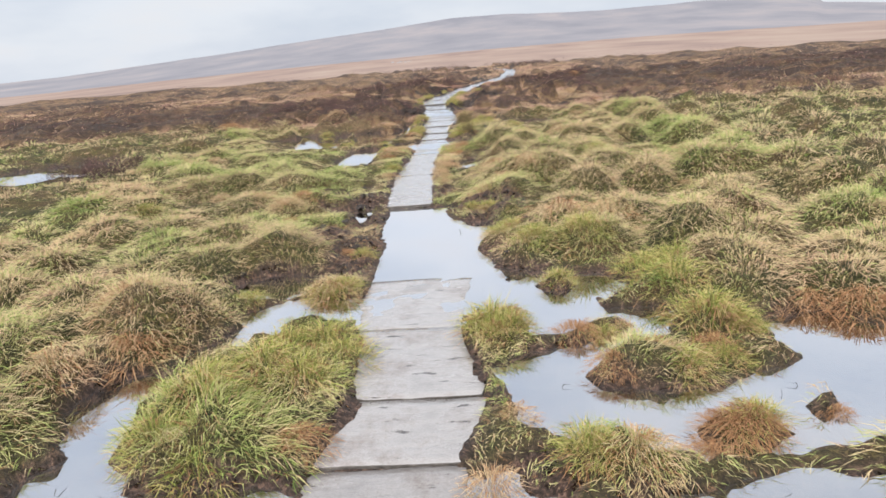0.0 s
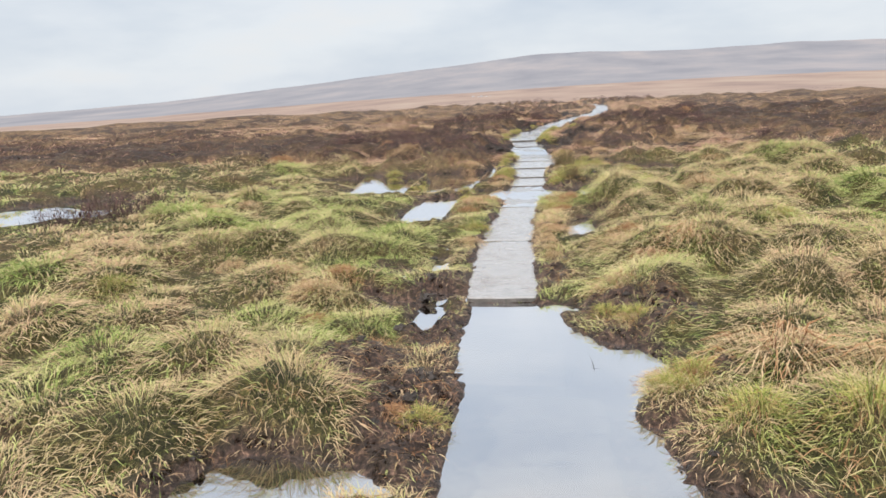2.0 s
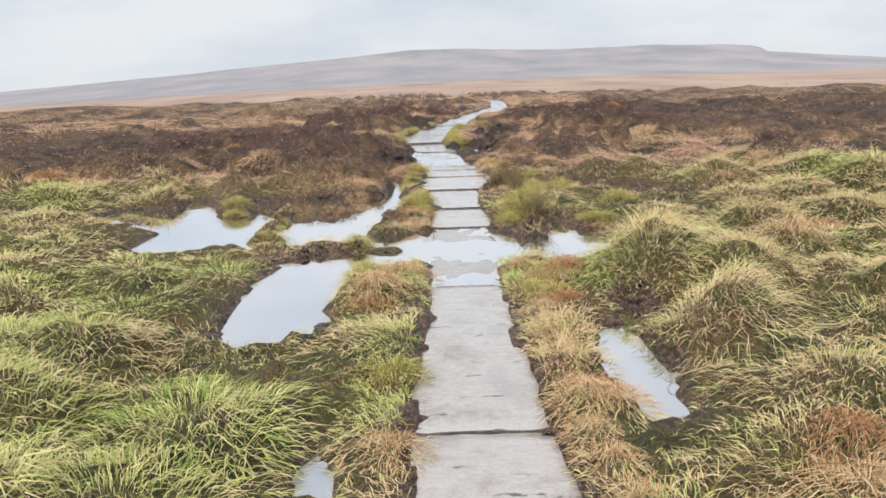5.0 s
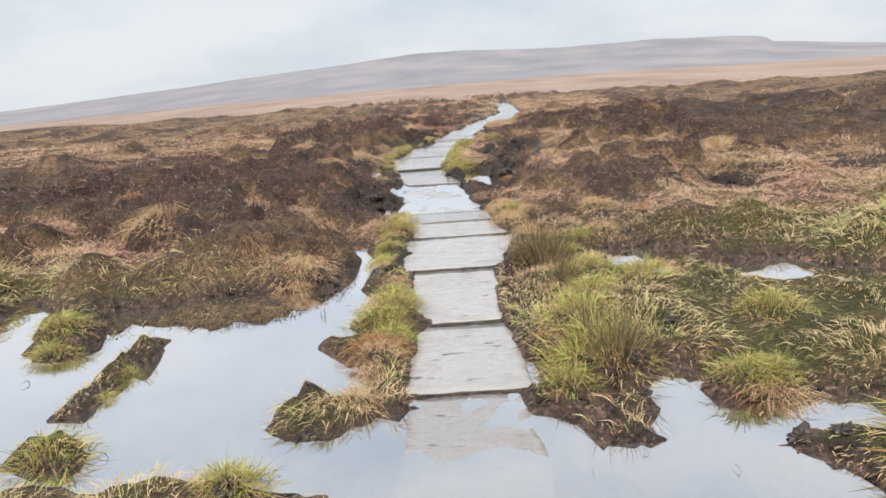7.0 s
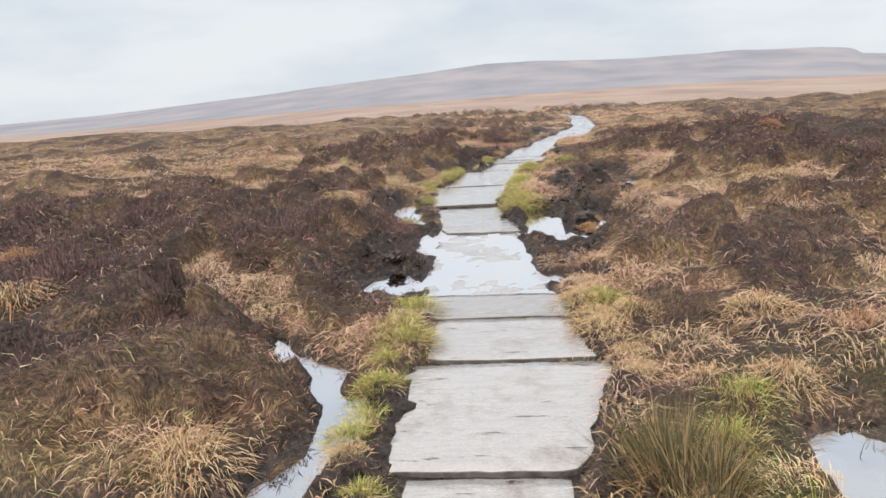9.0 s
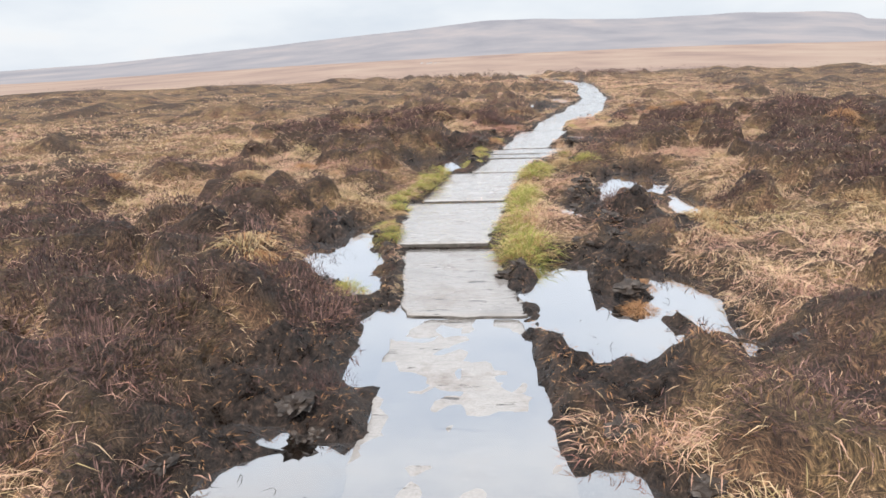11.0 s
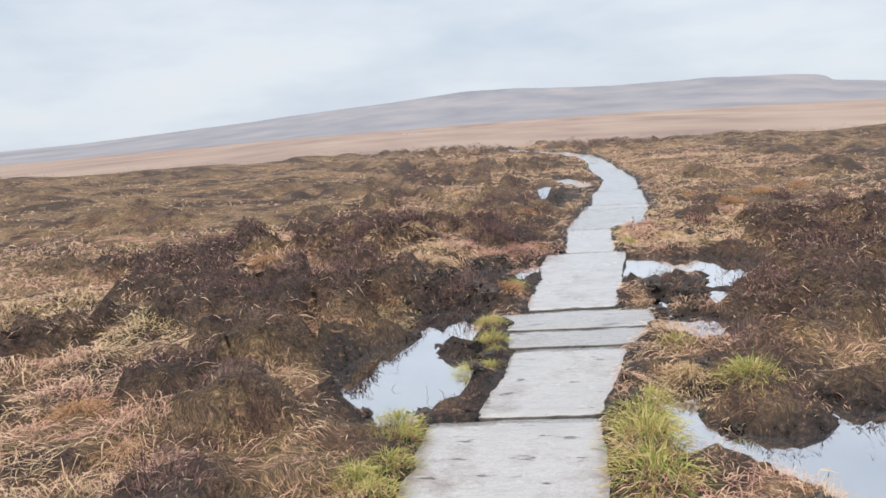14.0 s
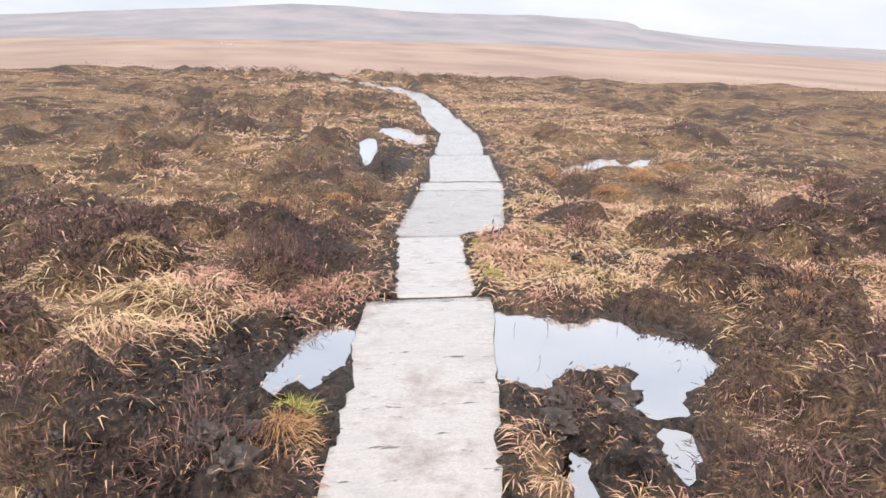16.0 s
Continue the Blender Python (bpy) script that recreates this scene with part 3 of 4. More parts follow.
PEAT = ground_material()
STONE, WATER_MAT = stone_material(), water_material()
GREEN = blade_material("green bog grass", [(0.10, (0.08, 0.12, 0.03)), (0.30, (0.29, 0.39, 0.09)), (0.48, (0.57, 0.58, 0.22)), (0.64, (0.74, 0.60, 0.35)), (0.88, (0.52, 0.30, 0.17))], 1.3, 0.32)
STRAW = blade_material("straw moor grass", [(0.10, (0.24, 0.20, 0.08)), (0.32, (0.54, 0.41, 0.21)), (0.54, (0.74, 0.56, 0.34)), (0.74, (0.56, 0.34, 0.21)), (0.92, (0.22, 0.12, 0.085))], 1.4, 0.35)
RUST = blade_material("rusty dead grass", [(0.15, (0.24, 0.11, 0.05)), (0.5, (0.46, 0.25, 0.12)), (0.85, (0.58, 0.38, 0.21))], 3.0)
LUSH = blade_material("lush green grass", [(0.15, (0.12, 0.15, 0.03)), (0.42, (0.33, 0.37, 0.075)), (0.66, (0.58, 0.51, 0.19)), (0.95, (0.58, 0.40, 0.19))], 2.5, 0.7)
HEATHER = blade_material("winter heather", [(0.15, (0.022, 0.014, 0.014)), (0.42, (0.066, 0.038, 0.036)), (0.65, (0.155, 0.088, 0.077)), (0.9, (0.33, 0.20, 0.165))], 0.9, 0.45, 0.7)
TAWNY = blade_material("tawny mat grass", [(0.10, (0.14, 0.13, 0.04)), (0.25, (0.44, 0.34, 0.16)), (0.43, (0.72, 0.525, 0.33)), (0.58, (0.66, 0.41, 0.30)), (0.74, (0.44, 0.22, 0.17)), (0.92, (0.24, 0.12, 0.11))], 1.1, 0.32)
RUSH = blade_material("soft rush", [(0.15, (0.045, 0.048, 0.018)), (0.5, (0.13, 0.105, 0.04)), (0.85, (0.32, 0.21, 0.10))], 3.0, 0.8)
TWIG = plain_material("black stems", (0.02, 0.02, 0.015), (0.06, 0.05, 0.03), 30, 0.6)
# darker copy of the flag stone: joint shade put into the colour
EDGE = plain_material("darkened stone edge", (0.035, 0.030, 0.026), (0.13, 0.115, 0.10), 22, 0.75)
CLOD = plain_material("wet peat clods", (0.014, 0.011, 0.009), (0.07, 0.052, 0.042), 26, 0.45)


# ---- mesh helpers ----
def raw_mesh(name, verts, faces_flat, counts, mat, smooth=False):
    me = bpy.data.meshes.new(name)
    verts, faces_flat, counts = np.asarray(verts, np.float32), np.asarray(faces_flat, np.int32), np.asarray(counts, np.int32)
    me.vertices.add(len(verts))
    me.vertices.foreach_set("co", verts.ravel())
    me.loops.add(len(faces_flat))
    me.loops.foreach_set("vertex_index", faces_flat)
    me.polygons.add(len(counts))
    starts = np.concatenate(([0], np.cumsum(counts)[:-1])).astype(np.int32)
    me.polygons.foreach_set("loop_start", starts)
    if smooth:
        me.polygons.foreach_set("use_smooth", np.ones(len(counts), bool))
    me.update(calc_edges=True)
    me.validate()
    me.materials.append(mat)
    return me


def grid_mesh(name, xs, ys, z, mat):
    nx, ny = len(xs), len(ys)
    gx, gy = np.meshgrid(xs, ys)
    v = np.stack([gx.ravel(), gy.ravel(), z.ravel()], 1)
    i = (np.arange(ny - 1)[:, None] * nx + np.arange(nx - 1)[None, :]).ravel()
    f = np.stack([i, i + 1, i + nx + 1, i + nx], 1).ravel()
    return raw_mesh(name, v, f, np.full(len(i), 4), mat, True)


def blade_mesh(name, base, tip_dir, length, width, droop, mat, rng):
    """Tapered, drooping blades: base points, unit directions, and arrays of sizes."""
    n = len(base)
    up = np.array([0, 0, 1.0])
    side = np.cross(tip_dir, up) + rng.normal(0, 0.35, (n, 3))
    side /= np.linalg.norm(side, axis=1)[:, None] + 1e-9
    flat = tip_dir * np.array([1, 1, 0])
    flat /= np.linalg.norm(flat, axis=1)[:, None] + 1e-6
    mid = base + tip_dir * (length * 0.45)[:, None]
    tip = mid + (tip_dir * (1 - droop)[:, None] + (flat * 0.8 - up * 0.45) * droop[:, None]) * (length * 0.6)[:, None]
    w = (side * width[:, None]) * 0.5
    v = np.empty((n, 4, 3))
    v[:, 0], v[:, 1], v[:, 2], v[:, 3] = base, mid + w, mid - w, tip
    k = (np.arange(n) * 4)[:, None]
    f = np.concatenate([k, k + 1, k + 2, k + 2, k + 1, k + 3], 1).ravel()
    return raw_mesh(name, v.reshape(-1, 3), f, np.full(2 * n, 3), mat)


def directions(rng, lean, heading):
    d = np.stack([np.cos(heading) * np.sin(lean), np.sin(heading) * np.sin(lean), np.cos(lean)], 1)
    return d


# ---- the ground: one sheet to the horizon ----
def graded(lo, hi, fine, grow, limit):
    mid = list(np.arange(lo, hi + 1e-6, fine))
    up, stepv = [mid[-1]], fine
    while up[-1] < limit[1]:
        stepv *= grow
        up.append(up[-1] + stepv)
    down, stepv = [mid[0]], fine
    while down[-1] > limit[0]:
        stepv *= grow
        down.append(down[-1] - stepv)
    return np.array(down[:0:-1] + mid + up[1:])


xs = graded(-2.7, 2.0, 0.048, 1.09, (-1800, 1800))
ys = graded(2.6, 30.0, 0.048, 1.09, (-400, 2400))
gx, gy = np.meshgrid(xs, ys)
fx, fy = gx.ravel(), gy.ravel()
fs, fp = shore(fx, fy), paved(fx, fy)
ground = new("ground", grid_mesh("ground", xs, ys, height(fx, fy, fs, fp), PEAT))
tagged(ground, "wet peat bog with grass and heather litter", "ground", kind="structure")
bare = np.maximum(1 - step_up(0.0, 0.10, fs + 0.10 * ridge(fx, fy, 0.6, 62)), 1 - step_up(0.03, 0.20, fp + 0.16 * ridge(fx, fy, 0.5, 61)))
bare = np.maximum(np.maximum(bare, muddy(fx, fy)), (0.40 + 0.30 * thick(fx, fy) * step_up(17.2, 18.9, fy)) * clump(fx, fy) * heathery(fx, fy))
a = ground.data.attributes.new("peat", "FLOAT", "POINT")
a.data.foreach_set("value", np.clip(bare, 0, 1).astype(np.float32))
a = ground.data.attributes.new("heath", "FLOAT", "POINT")
a.data.foreach_set("value", heathery(fx, fy).astype(np.float32))

wx, wy = np.linspace(-12, 6, 19), np.linspace(-6, 40, 47)
wgx, wgy = np.meshgrid(wx, wy)
water = new("water", grid_mesh("water", wx, wy, WATER + lie(wgx, wgy), WATER_MAT))
tagged(water, "still dark bog water mirroring the pale sky", "water", kind="structure")


# ---- far moor and hill ----
SKY_AZ = [-75, -45, -30, -20, -10, -5, -1.3, 3, 10, 17, 22, 24.4, 24.8, 32, 45, 75]
SKY_EL = [-1.2, -0.95, -0.55, 0.1, 0.9, 1.25, 1.6, 1.6, 1.32, 1.45, 1.3, 1.1, 0.75, 0.1, -0.2, -0.6]


def polar_land(name, az, radii, lift, mat):
    az = np.asarray(az, float)
    v = []
    for k, r in enumerate(radii):
        el = lift(az, k / (len(radii) - 1))
        rad = np.radians(az)
        v.append(np.stack([r * np.sin(rad), r * np.cos(rad), 1.4 + r * np.tan(np.radians(el))], 1))
    v = np.concatenate(v)
    n = len(az)
    i = (np.arange(len(radii) - 1)[:, None] * n + np.arange(n - 1)[None, :]).ravel()
    return new(name, raw_mesh(name, v, np.stack([i, i + 1, i + n + 1, i + n], 1).ravel(), np.full(len(i), 4), mat, True))


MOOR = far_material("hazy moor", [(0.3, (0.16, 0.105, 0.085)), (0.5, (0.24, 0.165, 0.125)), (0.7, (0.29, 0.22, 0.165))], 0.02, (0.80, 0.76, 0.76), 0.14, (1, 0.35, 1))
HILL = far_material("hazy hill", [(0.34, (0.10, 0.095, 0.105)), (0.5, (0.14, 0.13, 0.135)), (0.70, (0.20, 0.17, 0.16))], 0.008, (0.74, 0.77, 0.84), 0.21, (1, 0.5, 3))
az = np.linspace(-75, 75, 301)


def moor_lift(a, s):
    top = np.interp(a, [-75, -30, -5, 10, 30, 75], [-2.0, -1.7, -1.2, -0.95, -0.9, -1.3])
    return -3.6 + (top + 3.6) * s ** 0.7 + 0.06 * ridge(a * 1.0, a * 0 + s * 9, 4.0, 81) * s


def hill_lift(a, s):
    top = -0.20 + np.interp(a, SKY_AZ, SKY_EL) + 0.05 * ridge(a, a * 0, 2.5, 83)
    foot = np.interp(a, [-75, -30, -5, 10, 30, 75], [-2.3, -2.0, -1.5, -1.2, -1.15, -1.6])
    return foot + (top - foot) * s + 0.10 * ridge(a, a * 0 + s * 6, 3.0, 84) * s * (1 - s)


tagged(polar_land("backdrop", az, np.geomspace(120, 900, 16), moor_lift, MOOR), "pale tan moor with drizzle haze painted as glow", "moor", kind="structure")
tagged(polar_land("backdrop", az, np.linspace(880, 1900, 18), hill_lift, HILL), "long grey hill with mist painted as glow", "hill", kind="structure")


# ---- vegetation carpets ----
def carpet(name, label, category, count, reach, y_range, y_near, mat, seed, keep, size, length, width, lean, droop, cell=TUSSOCK, cell_seed=100, loft=0.0, swirl=0.6):
    """Blades over the ground, thickest beside the path: count of them at most."""
    rng = np.random.default_rng(seed)
    tries = 4 * count
    close = rng.random(tries) < 0.72
    y = np.where(close, rng.uniform(y_range[0], y_near, tries), rng.uniform(*y_range, tries))
    far_off = rng.random(tries) < 0.45
    x = trail(y) + rng.choice([-1, 1], tries) * np.where(far_off, reach * rng.random(tries) ** 1.6, 0.25 + 4.2 * rng.random(tries) ** 1.15)
    s, p = shore(x, y), paved(x, y)
    ok = (s > 0.012) & (p > 0.02) & keep(x, y, s, p, rng)
    if mat is not RUST:
        ok &= rng.random(tries) > 0.86 * muddy(x, y)
    x, y, s, p = x[ok][:count], y[ok][:count], s[ok][:count], p[ok][:count]
    cx, cy, cr, cd = cells(x, y, cell, cell_seed)
    n = len(x)
    room = np.clip(np.minimum(s * 2.0, p * 2.2 + 0.1) + 0.45, 0.45, 1)
    z = height(x, y, s, p) - 0.01 + loft * rng.random(n) * np.exp(-(cd / (0.42 * cell)) ** 2) * (0.4 + cr) * room
    dist = np.hypot(x - trail(y), np.clip(y - 24, 0, 80))
    heading = np.arctan2(y - cy, x - cx) + rng.normal(0, swirl, n)
    tilt = np.clip(lean * (0.25 + 1.3 * cd / (0.5 * cell)) + rng.normal(0, 0.25, n), 0.02, 1.5)
    ln = length * rng.uniform(0.5, 1.25, n) * (0.6 + 0.7 * cr) * room
    ln = ln * (1 - 0.55 * step_up(28, 46, y)) * (0.5 + 0.5 * low(x, y))
    wd = width * rng.uniform(0.6, 1.4, n) * (1 + size * np.clip(dist - 1.5, 0, 60))
    ob = new(name, blade_mesh(name, np.stack([x, y, z], 1), directions(rng, tilt, heading), ln, wd, np.clip(rng.normal(droop, 0.2, n), 0, 1), mat, rng))
    return tagged(ob, label, category, kind="stuff")


def thin(x, y, cell, seed, rng):
    """Leaves the hollows between clumps open."""
    d = cells(x, y, cell, seed)[3] / cell
    return rng.random(len(x)) < 1.3 - 1.3 * d


def straw_share(x, y):
    return step_up(0.40, 0.58, 0.26 * step_up(13, 15, y) + 0.6 * smooth_noise(x, y, 1.7, 97) + 0.4 * smooth_noise(x, y, 0.6, 98) + 0.45 * np.exp(-((x + 2.6) / 0.9) ** 2 - ((y - 5.4) / 1.0) ** 2) + 0.3 * np.exp(-((x - 2.4) / 1.4) ** 2 - ((y - 7.4) / 1.5) ** 2) + 0.2 * np.exp(-((x - 1.4) / 1.6) ** 2 - ((y - 15.2) / 1.6) ** 2))


def firm(x, y, s, p, rng):
    return smooth_noise(x, y, 0.35, 95) + 2.4 * np.minimum(s + 0.03, p) > 0.20


def in_green(x, y, s, p, rng):
    return (rng.random(len(x)) > heathery(x, y) * 0.97) & (rng.random(len(x)) > 0.75 * straw_share(x, y)) & firm(x, y, s, p, rng) & thin(x, y, TUSSOCK, 100, rng)


def in_straw(x, y, s, p, rng):
    return (rng.random(len(x)) > heathery(x, y)) & (rng.random(len(x)) < 0.12 + 0.88 * straw_share(x, y)) & firm(x, y, s, p, rng) & thin(x, y, TUSSOCK, 100, rng)


def in_heather(x, y, s, p, rng):
    return (rng.random(len(x)) < heathery(x, y) * (0.03 + 0.97 * np.maximum(clump(x, y), 0.6 * muddy(x, y)))) & (np.minimum(s + 0.03, p) > 0.05)


def in_moor_grass(x, y, s, p, rng):
    return (rng.random(len(x)) < heathery(x, y) * (1 - 0.93 * clump(x, y))) & firm(x, y, s, p, rng)


def in_litter(x, y, s, p, rng):
    return ((np.minimum(s, p) < 0.30) | (muddy(x, y) > 0.3)) & (smooth_noise(x, y, 0.22, 96) > 0.22)


carpet("bog_grass", "tussocky green and yellow bog grass", "grass", 225000, 15, (1.4, 19.0), 17, GREEN, 11, in_green, 0.38, 0.18, 0.0036, 0.8, 0.65)
carpet("straw_grass", "bleached straw grass lying in the bog", "grass", 160000, 15, (1.4, 19.0), 17, STRAW, 12, in_straw, 0.38, 0.18, 0.0036, 1.0, 0.75)
carpet("heather", "dark brown winter heather", "heather", 225000, 22, (15.5, 54), 30, HEATHER, 13, in_heather, 0.36, 0.060, 0.0046, 0.95, 0.1, HEATH, 200, 0.13, 1.9)
carpet("moor_grass", "tawny moor grass among the heather", "grass", 270000, 22, (15.5, 54), 31, TAWNY, 14, in_moor_grass, 0.28, 0.15, 0.0036, 1.15, 0.85, HEATH, 200, 0.05, 1.3)
carpet("plant_litter", "dead stems trodden into the black peat", "litter", 62000, 2.2, (2.0, 34), 28, RUST, 15, in_litter, 0.1, 0.09, 0.0035, 1.5, 0.4, HEATH, 200, 0.0, 3.0)


# ---- tussocks, rushes, stems and clods ----
def tussock_mesh(seed, count, radius, length, width, lean, droop, mat):
    rng = np.random.default_rng(seed)
    r, a_ = radius * rng.random(count) ** 0.8, rng.uniform(0, 2 * math.pi, count)
    base = np.stack([r * np.cos(a_) * rng.uniform(0.9, 1.2), r * np.sin(a_), 0.10 * (1 - (r / radius) ** 2) - 0.05], 1)
    tilt = np.clip(lean * (0.15 + 1.1 * r / radius) + rng.normal(0, 0.25, count), 0.02, 1.5)
    ln, wd = length * rng.uniform(0.5, 1.2, count), width * rng.uniform(0.7, 1.3, count)
    return blade_mesh("tussock", base, directions(rng, tilt, a_ + rng.normal(0, 0.5, count)), ln, wd, np.clip(rng.normal(droop, 0.2, count), 0, 1), mat, rng)


def mound_mesh(seed):
    bm = bmesh.new()
    bmesh.ops.create_icosphere(bm, subdivisions=2, radius=0.15)
    for v in bm.verts:
        v.co *= 1 + 0.4 * noise.noise(v.co * 14 + Vector((seed, 0, 0)))
        v.co.z = v.co.z * 0.35 - 0.07
    me = bpy.data.meshes.new("root_mound")
    bm.to_mesh(me)
    bm.free()
    me.materials.append(CLOD)
    return me


SKIRTS = [tussock_mesh(70 + k, 130, 0.20, 0.20, 0.005, 1.35, 0.9, RUST) for k in range(3)]
MOUNDS = [mound_mesh(5.3 * k) for k in range(3)]
KINDS = {
    "lush": ([tussock_mesh(20 + k, 480, 0.19, 0.22, 0.0045, 0.75, 0.6, LUSH) for k in range(4)], "lush green grass tussock growing from the wet peat"),
    "straw": ([tussock_mesh(30 + k, 480, 0.21, 0.17, 0.0038, 1.15, 0.95, STRAW) for k in range(4)], "straw-coloured grass tussock with drooping blades"),
    "rust": ([tussock_mesh(40 + k, 480, 0.21, 0.19, 0.0045, 1.2, 0.95, RUST) for k in range(4)], "rusty brown dead grass tussock in the bog"),
    "rush": ([tussock_mesh(50, 320, 0.14, 0.42, 0.006, 0.55, 0.1, RUSH)], "dark upright clump of rushes beside the flags"),
}
place_rng = random.Random(8)


def seat(x, y, r):
    """The lowest ground under a thing of that reach."""
    return float(height(x + r * np.array([0, 1, -1, 0, 0]), y + r * np.array([0, 0, 0, 1, -1])).min())


def tuft(x, y, size, kind):
    meshes, label = KINDS[kind]
    rush = kind == "rush"
    top = tagged(new("rush_clump" if rush else "grass_tussock"), label, "rushes" if rush else "grass tussock", "tussocks along the path")
    top.matrix_basis = pose(x, y, max(seat(x, y, 0.09 * size), WATER - 0.03) - 0.005, 0, 0, place_rng.uniform(0, 360)) @ Matrix.Diagonal((size, size, size * place_rng.uniform(0.85, 1.1), 1))
    for name, me in (("blade_tuft", meshes[place_rng.randrange(len(meshes))]), ("dead_skirt", SKIRTS[place_rng.randrange(3)]), ("root_mound", MOUNDS[place_rng.randrange(3)])):
        child = new(name, me)
        child.parent = top
        if name == "blade_tuft":
            child["kind"] = "stuff"
    return top


# the island beside the first flags
for x, y, r in ((-1.40, 4.12, 1.05), (-1.2, 4.55, 1.15), (-0.95, 5.0, 1.0), (-0.98, 4.45, 1.0), (-1.55, 3.85, 0.85), (-1.15, 4.92, 0.9), (-1.3, 3.7, 0.9), (-0.8, 4.8, 0.9)):
    tuft(x, y, r, "lush")
for x, y, r in ((0.12, 5.15, 1.0), (0.24, 5.05, 0.7), (-1.74, 5.95, 0.6), (0.66, 6.02, 0.6), (0.82, 5.05, 0.6), (1.45, 5.75, 1.3), (1.3, 6.1, 1.0), (1.6, 6.2, 1.2), (0.55, 6.9, 0.9), (0.95, 6.75, 1.0)):
    tuft(x, y, r, "lush")
for x, y, r in ((-1.12, 6.1, 1.0), (0.06, 3.52, 0.8), (0.69, 3.62, 0.9), (0.85, 7.6, 1.7), (1.25, 7.3, 1.5), (-1.17, 10.75, 0.7), (-1.35, 12.6, 1.0), (-1.2, 12.95, 0.9), (-0.28, 11.0, 0.7), (0.25, 10.2, 1.0), (0.45, 9.6, 1.1), (0.15, 9.0, 1.0), (-1.2, 14.6, 0.6), (-1.80, 16.42, 0.8), (0.52, 14.45, 0.9), (0.6, 17.9, 0.9), (0.0, 18.0, 0.7), (0.1, 25.3, 0.7), (0.9, 22.0, 0.9), (0.2, 17.25, 0.7), (0.45, 17.15, 0.7), (0.5, 15.9, 0.8)):
    tuft(x, y, r, "straw")
for x, y, r in ((0.78, 4.52, 0.6), (1.05, 4.66, 0.7), (1.4, 4.72, 0.75), (1.55, 5.05, 0.75), (1.27, 3.85, 0.65), (1.75, 4.02, 0.5), (1.05, 3.68, 0.6), (2.2, 5.35, 1.2), (2.5, 5.2, 1.2), (-0.12, 12.85, 0.9), (-0.2, 12.35, 0.8), (0.15, 21.1, 0.6), (0.12, 20.75, 0.5), (-0.75, 27.2, 0.7), (-2.2, 5.0, 1.1), (-2.4, 5.5, 1.2)):
    tuft(x, y, r, "rust")
for x, y, r in ((-1.17, 11.4, 0.7), (-3.0, 15.70, 0.7), (-2.95, 15.45, 0.55), (-2.46, 15.35, 0.45), (-2.42, 15.1, 0.4), (-2.40, 14.85, 0.4), (-2.36, 14.3, 0.7), (-1.08, 15.3, 0.6), (-1.08, 15.75, 0.7), (-0.08, 14.9, 1.1), (-0.08, 15.3, 0.9), (0.9, 13.9, 1.0), (-1.2, 17.3, 0.55), (-1.18, 17.85, 0.6), (-1.16, 18.35, 0.75), (-0.1, 18.3, 0.7), (0.12, 16.75, 0.65), (0.14, 16.1, 0.65), (0.05, 15.6, 0.8), (0.35, 15.75, 0.8), (0.25, 17.0, 0.6)):
    tuft(x, y, r, "lush")
for x, y, r in ((-0.46, 21.75, 0.95), (-0.52, 22.4, 0.7), (-0.45, 22.95, 0.7), (-0.42, 23.5, 0.7), (-1.56, 22.6, 0.5), (-1.53, 23.6, 0.5), (-1.42, 24.3, 0.55), (-1.32, 24.8, 0.5), (-1.0, 25.6, 0.5), (-0.88, 26.0, 0.5), (-0.86, 26.35, 0.4), (0.15, 25.8, 0.5), (-1.55, 20.9, 0.6), (0.32, 25.1, 0.6), (-0.7, 27.35, 0.5)):
    tuft(x, y, r, "lush")
for x, y, r in ((2.76, 20.7, 1.8), (-3.72, 21.6, 1.3), (-2.1, 8.8, 0.8), (0.75, 9.75, 1.4), (-1.76, 16.6, 0.8), (-2.19, 21.07, 1.2), (0.92, 22.5, 1.1), (-3.1, 17.7, 1.2)):
    tuft(x, y, r, "straw")
for x, y, r in ((-2.05, 9.25, 0.75), (-5.3, 16.5, 1.4), (-2.0, 8.35, 0.7)):
    tuft(x, y, r, "rust")
for x, y, r in ((-0.13, 16.42, 0.8), (-0.04, 16.35, 0.6), (-0.08, 15.85, 0.45), (-0.02, 14.72, 0.62), (-0.12, 14.98, 0.55), (-0.16, 16.55, 0.7)):
    tuft(x, y, r, "rush")
def edging(y0, y1, side, gap, kind, size):
    """Small tufts set along one side of the flags."""
    y = y0
    while y < y1:
        mid = float(trail(np.array([y]))[0])
        x = mid
        while verge(np.array([x]), np.array([y]))[0] < gap:
            x += side * 0.01
        tuft(x + place_rng.uniform(-0.03, 0.05) * side, y, size * place_rng.uniform(0.7, 1.25), kind if place_rng.random() < 0.7 else "straw")
        y += place_rng.uniform(0.16, 0.30)


edging(22.1, 24.9, -1, 0.06, "lush", 0.45)
edging(21.6, 25.4, 1, 0.14, "lush", 0.62)
edging(14.9, 18.6, -1, 0.10, "lush", 0.5)
edging(17.4, 18.8, 1, 0.12, "straw", 0.6)
edging(10.2, 13.2, 1, 0.14, "straw", 0.6)
edging(28.95, 30.5, 1, 0.08, "lush", 0.4)
edging(25.6, 26.6, -1, 0.06, "lush", 0.42)
